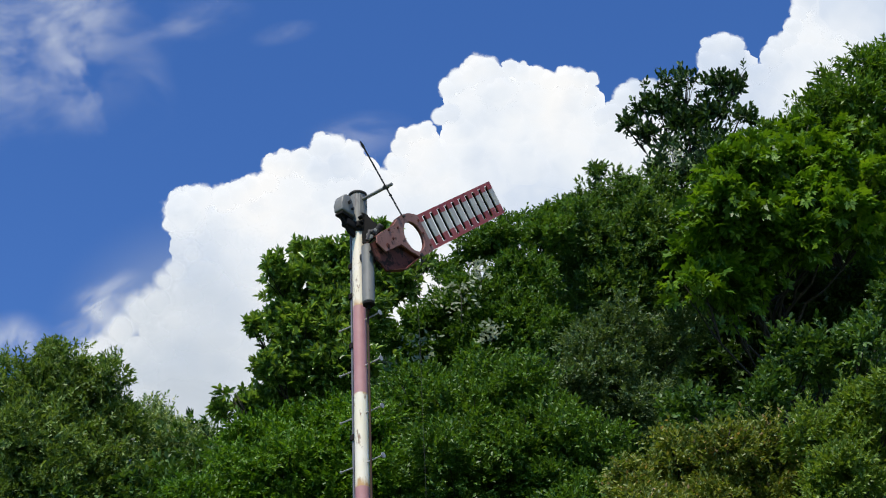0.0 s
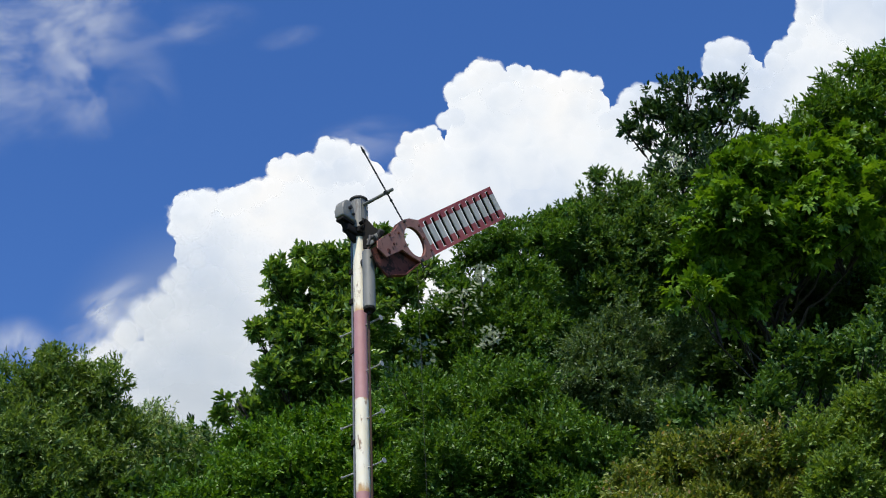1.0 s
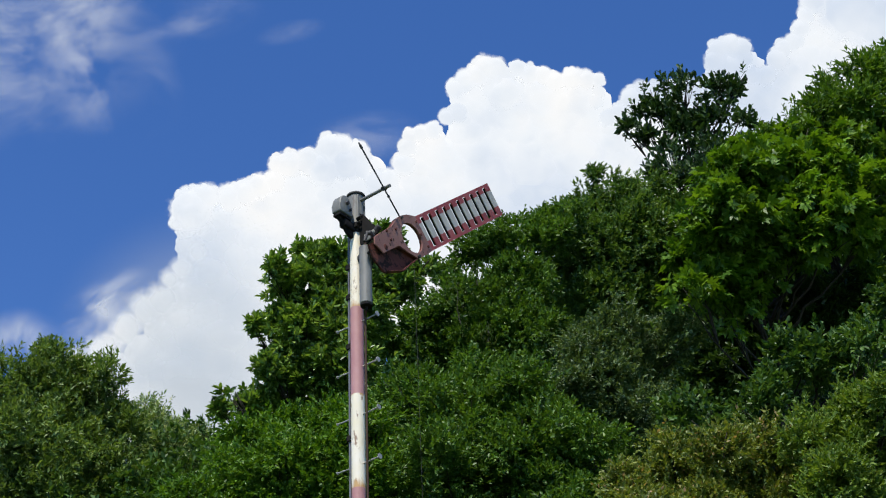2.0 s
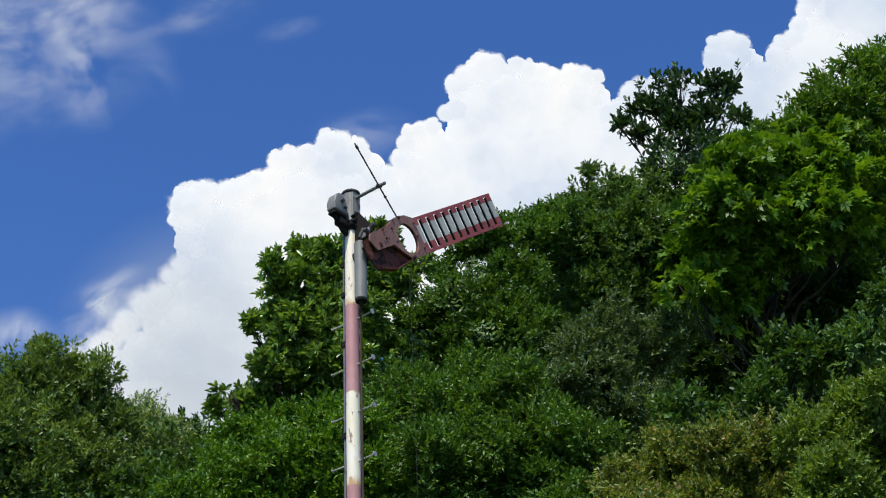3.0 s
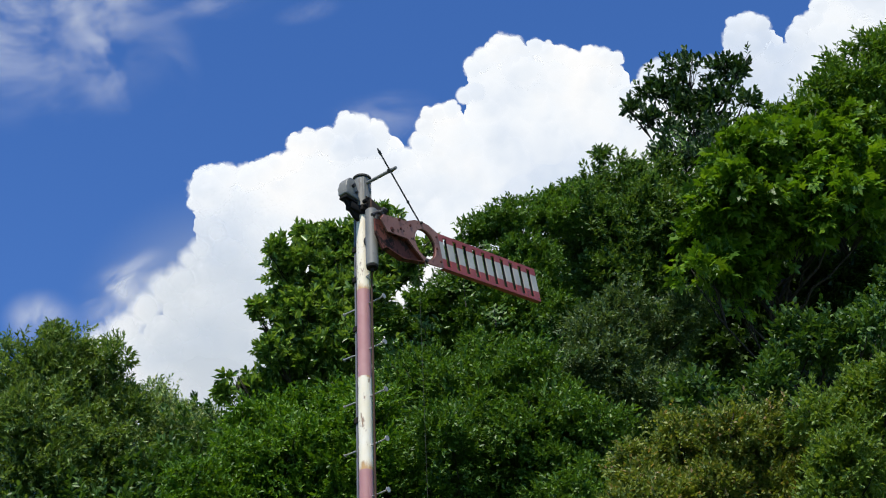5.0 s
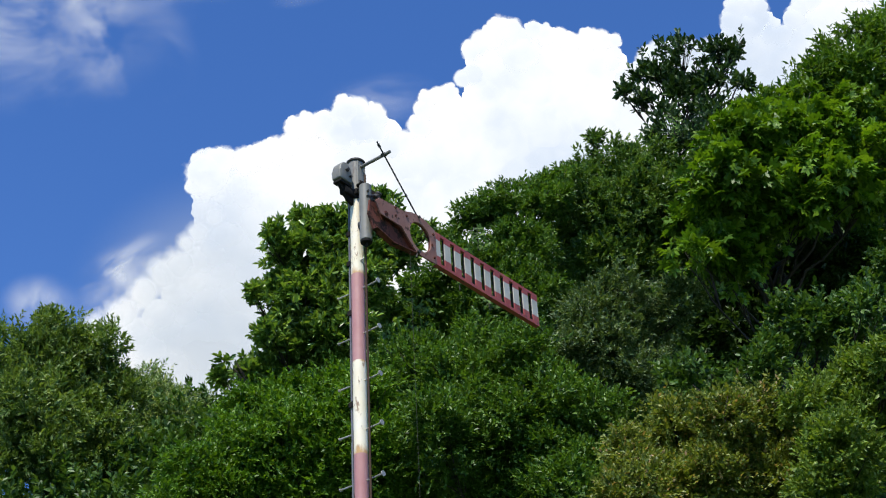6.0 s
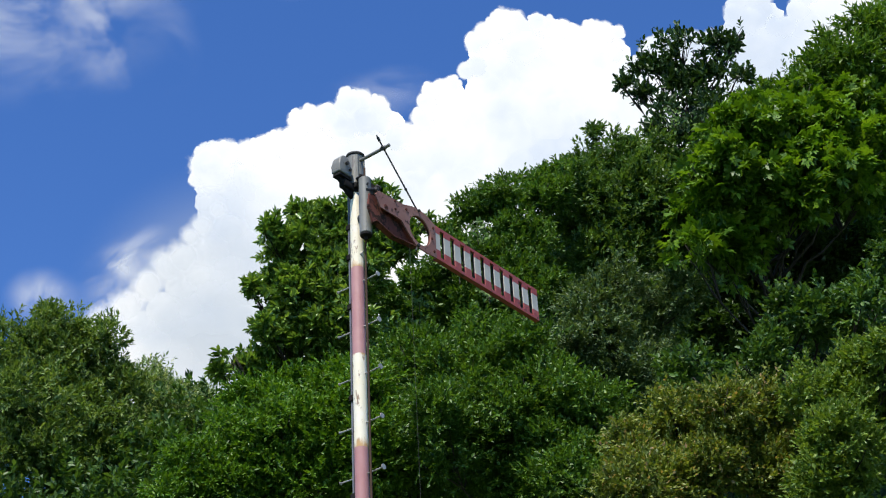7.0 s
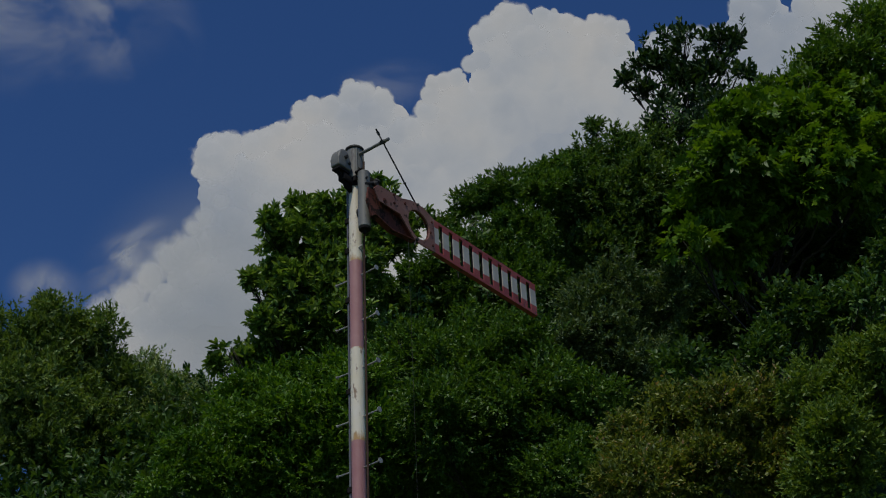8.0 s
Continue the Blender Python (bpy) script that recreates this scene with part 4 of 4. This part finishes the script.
    for c in s.children:
        if not c.name.startswith("guide"):
            c.location += Vector((0.008, -0.009, 0))
    return s


def build_arm(s):
    """The arm about its pivot: x along it, z across, -y its face."""
    bm = bmesh.new()
    out = [(-0.11, 0.055), (-0.07, 0.10), (0.02, 0.108), (0.19, 0.116), (0.29, 0.15), (0.37, 0.158), (0.45, 0.148), (0.545, 0.110),
           (0.548, -0.172), (0.46, -0.178), (0.33, -0.178), (0.245, -0.11), (0.165, -0.03), (0.05, -0.02), (-0.06, -0.03)]
    plate(bm, out, -0.005, 0.005, (0.372, -0.022, 0.118))
    arm = part("arm", bm, PLUM, s, "semaphore arm with a round spectacle hole and slatted blade")
    arm.matrix_basis = pose(*PIVOT)
    # folded stiffening edge round the spectacle plate
    bm = bmesh.new()
    rimline = out[1:8]
    for a, b in zip(rimline, rimline[1:]):
        plate(bm, [a, b, (b[0], b[1] - 0.006), (a[0], a[1] - 0.006)], 0.005, 0.035)
    part("edge_flange", bm, DARK_RED, arm)
    bm = bmesh.new()
    for k in range(40):
        a, b = k * math.tau / 40, (k + 1) * math.tau / 40
        p = [(0.372 + r * math.cos(w), -0.022 + r * math.sin(w)) for r, w in ((0.118, a), (0.118, b), (0.124, b), (0.124, a))]
        plate(bm, p, 0.005, 0.022)
    part("spectacle_ring", bm, DARK_RED, arm)
    # box bracket behind the plate, from the hub to the ring's foot
    bm = bmesh.new()
    plate(bm, [(-0.13, 0.07), (0.05, 0.07), (0.16, -0.03), (0.245, -0.11), (0.33, -0.176), (0.08, -0.205), (-0.10, -0.16), (-0.15, -0.05)], 0.03, 0.045)
    plate(bm, [(0.08, -0.205), (0.33, -0.176), (0.33, -0.168), (0.08, -0.197)], -0.004, 0.03)
    plate(bm, [(-0.10, -0.16), (0.08, -0.205), (0.08, -0.197), (-0.10, -0.152)], -0.004, 0.03)
    plate(bm, [(0.05, -0.02), (0.165, -0.03), (0.33, -0.170), (0.32, -0.176), (0.16, -0.038), (0.05, -0.028)], 0.005, 0.03)
    part("hub_bracket", bm, DARK_RED, arm, "dull dark red box bracket")
    bm = bmesh.new()
    tube(bm, (0, 0.05, 0), (0, -0.008, 0), 0.022, n=20, rim=0.003)
    part("hub", bm, DARK_RED, arm, smooth=40)
    for x, z in ((0.10, 0.10), (0.10, 0.03), (0.22, 0.085), (0.52, 0.07), (0.52, -0.13), (0.50, -0.03)):
        bm = bmesh.new()
        tube(bm, (x, -0.005, z), (x, -0.012, z), 0.010, n=8)
        part("rivet", bm, DARK_RED, arm)
    bm = bmesh.new()
    tube(bm, (-0.05, 0.06, 0.15), (-0.05, 0.02, 0.13), 0.017, n=12, rim=0.004)
    tube(bm, (0.0, 0.03, 0.03), (-0.05, 0.03, 0.15), 0.014, n=8)
    tube(bm, (-0.05, 0.045, 0.15), (-0.14, 0.045, 0.10), 0.011, n=8)
    part("crank_lever", bm, DARK_GREY, arm, smooth=40)
    # lug under the ring that holds the wire
    bm = bmesh.new()
    tube(bm, (0.335, -0.02, -0.165), (0.335, 0.03, -0.165), 0.014, n=10)
    tube(bm, (0.335, 0.0, -0.16), (0.32, 0.0, -0.215), 0.007, n=8)
    part("wire_lug", bm, DARK_GREY, arm, smooth=40)
    # blade: two rails with teeth, white slats between, open slots
    x0, x1, top, foot = 0.548, 1.795, 0.110, -0.172
    pitch, slot, first = 0.1195, 0.048, 0.622
    ends = [x0]
    for k in range(10):
        ends += [first + pitch * k - slot / 2, first + pitch * k + slot / 2]
    ends.append(x1)
    pads = list(zip(ends[0::2], ends[1::2]))
    for name, lo, hi, t0, t1, edge in (("top_rail", 0.086, top, 0.048, 0.086, top), ("bottom_rail", foot, -0.148, -0.148, -0.092, foot)):
        bm = bmesh.new()
        box(bm, (x0, -0.004, lo), (x1, 0.004, hi))
        for a, b in pads:
            box(bm, (a, -0.004, t0 + 0.0001), (b, 0.004, t1 - 0.0001))
        e0, e1 = (edge - 0.005, edge) if edge > 0 else (edge, edge + 0.005)
        box(bm, (x0, 0.0041, e0), (x1, 0.034, e1))
        part(name, bm, RED, arm, "faded red painted rail")
    for a, b in pads:
        bm = bmesh.new()
        box(bm, (a, -0.0035, -0.092), (b, 0.0035, 0.048), 0.001)
        part("slat", bm, WHITE, arm)
        bm = bmesh.new()
        box(bm, (a, 0.0042, -0.145), (a + 0.004, 0.020, 0.083))
        # near-black flange colour stands for the shade inside each slot
        part("slat_flange", bm, BLACK, arm)
    bm = bmesh.new()
    box(bm, (x1 - 0.005, 0.0045, foot + 0.006), (x1, 0.030, top - 0.006))
    part("end_stiffener", bm, DARK_RED, arm)
    return arm


def build_rod(s):
    """Tension rod: hooked to the arm, sliding through the guide eye."""
    bm = bmesh.new()
    tube(bm, (0, 0, 0), (0, 0, 0.62), 0.0058, n=10)
    tube(bm, (0, 0, 0.57), (0, 0, 0.60), 0.010, n=10)
    tube(bm, (0, 0, 0.17), (0, 0, 0.185), 0.010, n=10)
    tube(bm, (0, -0.02, 0.0), (0, 0.02, 0.0), 0.010, n=10)
    return part("tension_rod", bm, DARK_GREY, s, "thin dark steel rod", smooth=40)


def build_weight(s):
    bm = bmesh.new()
    tube(bm, (0, 0, -0.235), (0, 0, 0.235), 0.044, n=28, rim=0.006)
    w = part("counterweight", bm, GREY, s, "grey cylindrical counterweight", smooth=40)
    bm = bmesh.new()
    tube(bm, (0, 0, -0.252), (0, 0, -0.230), 0.041, n=24, rim=0.004)
    tube(bm, (0, 0, -0.28), (0, 0, -0.25), 0.012, n=12)
    part("end_cap", bm, BLACK, w, smooth=40)
    bm = bmesh.new()
    tube(bm, (0.038, 0.042, -5.4), (0.038, 0.042, -0.30), 0.0075, n=8)
    tube(bm, (0.038, 0.042, -0.30), (0, 0, -0.27), 0.0075, n=8)
    tube(bm, (0, 0, 0.234), (0, 0, 0.33), 0.0075, n=8)
    part("pull_rod", bm, RUST, w, "thin rusty brown pull rod")
    bm = bmesh.new()
    tube(bm, (-0.02, -0.036, 0.16), (-0.025, -0.054, 0.16), 0.008, n=6)
    part("grub_screw", bm, DARK_GREY, w)
    return w


def build_wire(s):
    bm = bmesh.new()
    tube(bm, (0, 0, -6.2), (0, 0, 0), 0.0009, n=6)
    return part("signal_wire", bm, DARK_GREY, s, "thin slack wire hanging from the arm")


SIGNAL = build_mast()
ARM = build_arm(SIGNAL)
ROD = build_rod(SIGNAL)
WEIGHT = build_weight(SIGNAL)
WIRE = build_wire(SIGNAL)

# ---- what moves
SWING = [(0.0, 41.2), (1.7, 41.2), (2.5, 41.1), (2.8, 40.7), (2.9, 39.9), (3.0, 37.6), (3.1, 33.4), (3.2, 29.8), (3.3, 26.8), (3.4, 24.2),
         (3.5, 21.9), (3.6, 21.0), (3.8, 20.4), (4.2, 19.2), (4.5, 17.9), (4.7, 16.0), (5.0, 12.2), (5.4, 6.3), (5.8, 1.5), (5.9, 0.8),
         (6.1, 0.2), (6.5, 0.0), (8.0, 0.0)]


def on_arm(a, b, deg):
    """A point of the arm, along and across, at that angle, in the signal's space."""
    t = radians(deg)
    return Vector((PIVOT[0] + a * math.cos(t) - b * math.sin(t), PIVOT[1], PIVOT[2] + a * math.sin(t) + b * math.cos(t)))


def motions():
    walk(ARM, [(t, pose(*PIVOT, 0, -deg, 0)) for t, deg in SWING])
    rows = []
    for t, deg in SWING:
        foot = on_arm(0.357, 0.142, deg)
        d = Vector(GUIDE) - foot
        rows.append((t, pose(*foot, 0, math.degrees(math.atan2(d.x, d.z)), 0)))
    walk(ROD, rows)
    walk(WEIGHT, [(t, pose(-0.082, -0.172, 7.62 - RISE * math.sin(radians(deg)) / math.sin(radians(41.2)))) for t, deg in SWING])
    walk(WIRE, [(t, Matrix.Translation(on_arm(0.25, -0.19, deg))) for t, deg in SWING])
    # trees lean and come back in the wind: sideways lean at each time, in hundredths of a degree
    beats = (0.0, 0.5, 1.0, 1.5, 3.0, 3.5, 4.0, 4.5, 6.0, 6.5, 7.0, 7.5, 8.0)
    leans = {"broad": (-12, 0, 6, 30, 52, 26, -18, -42, 12, 0, -18, -6, -18),
             "oak": (0, 12, 6, 12, 18, -12, 6, -6, -18, -6, -18, -18, 12),
             "ash": (50, 20, 0, 6, 6, -6, 6, -25, -12, -12, -30, -18, -12),
             "maple": (-25, -28, -8, -16, 4, 0, 4, 8, 8, 20, 12, 8, 8),
             "acacia": (0, 6, 10, 4, -6, -4, 5, 8, -2, -6, 0, 4, 2)}
    for key, lean in leans.items():
        at = TREES[key].location.copy()
        walk(TREES[key], [(t, pose(*at, 0, a / 100, 0)) for t, a in zip(beats, lean)])
    # branches thrown over by a gust, settling back
    for k, branch in enumerate(BRANCHES):
        at = branch.location.copy()
        turn = [(0.0, 175), (0.5, 168), (1.0, 180), (1.4, 150 - 10 * k), (1.8, 95), (2.3, 35), (2.8, 4), (4.0, -6), (5.5, 5), (8.0, -3)]
        walk(branch, [(t, pose(*at, 5 * math.sin(2.3 * t + k), 0, a)) for t, a in turn])
    # clouds drift on the wind
    for ob in [CUMULUS] + WISPS:
        start = ob.matrix_world.copy()
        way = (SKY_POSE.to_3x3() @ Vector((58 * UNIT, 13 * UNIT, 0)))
        walk(ob, [(0.0, start), (4.0, Matrix.Translation(way * 0.5) @ start), (8.0, Matrix.Translation(way) @ start)])


motions()
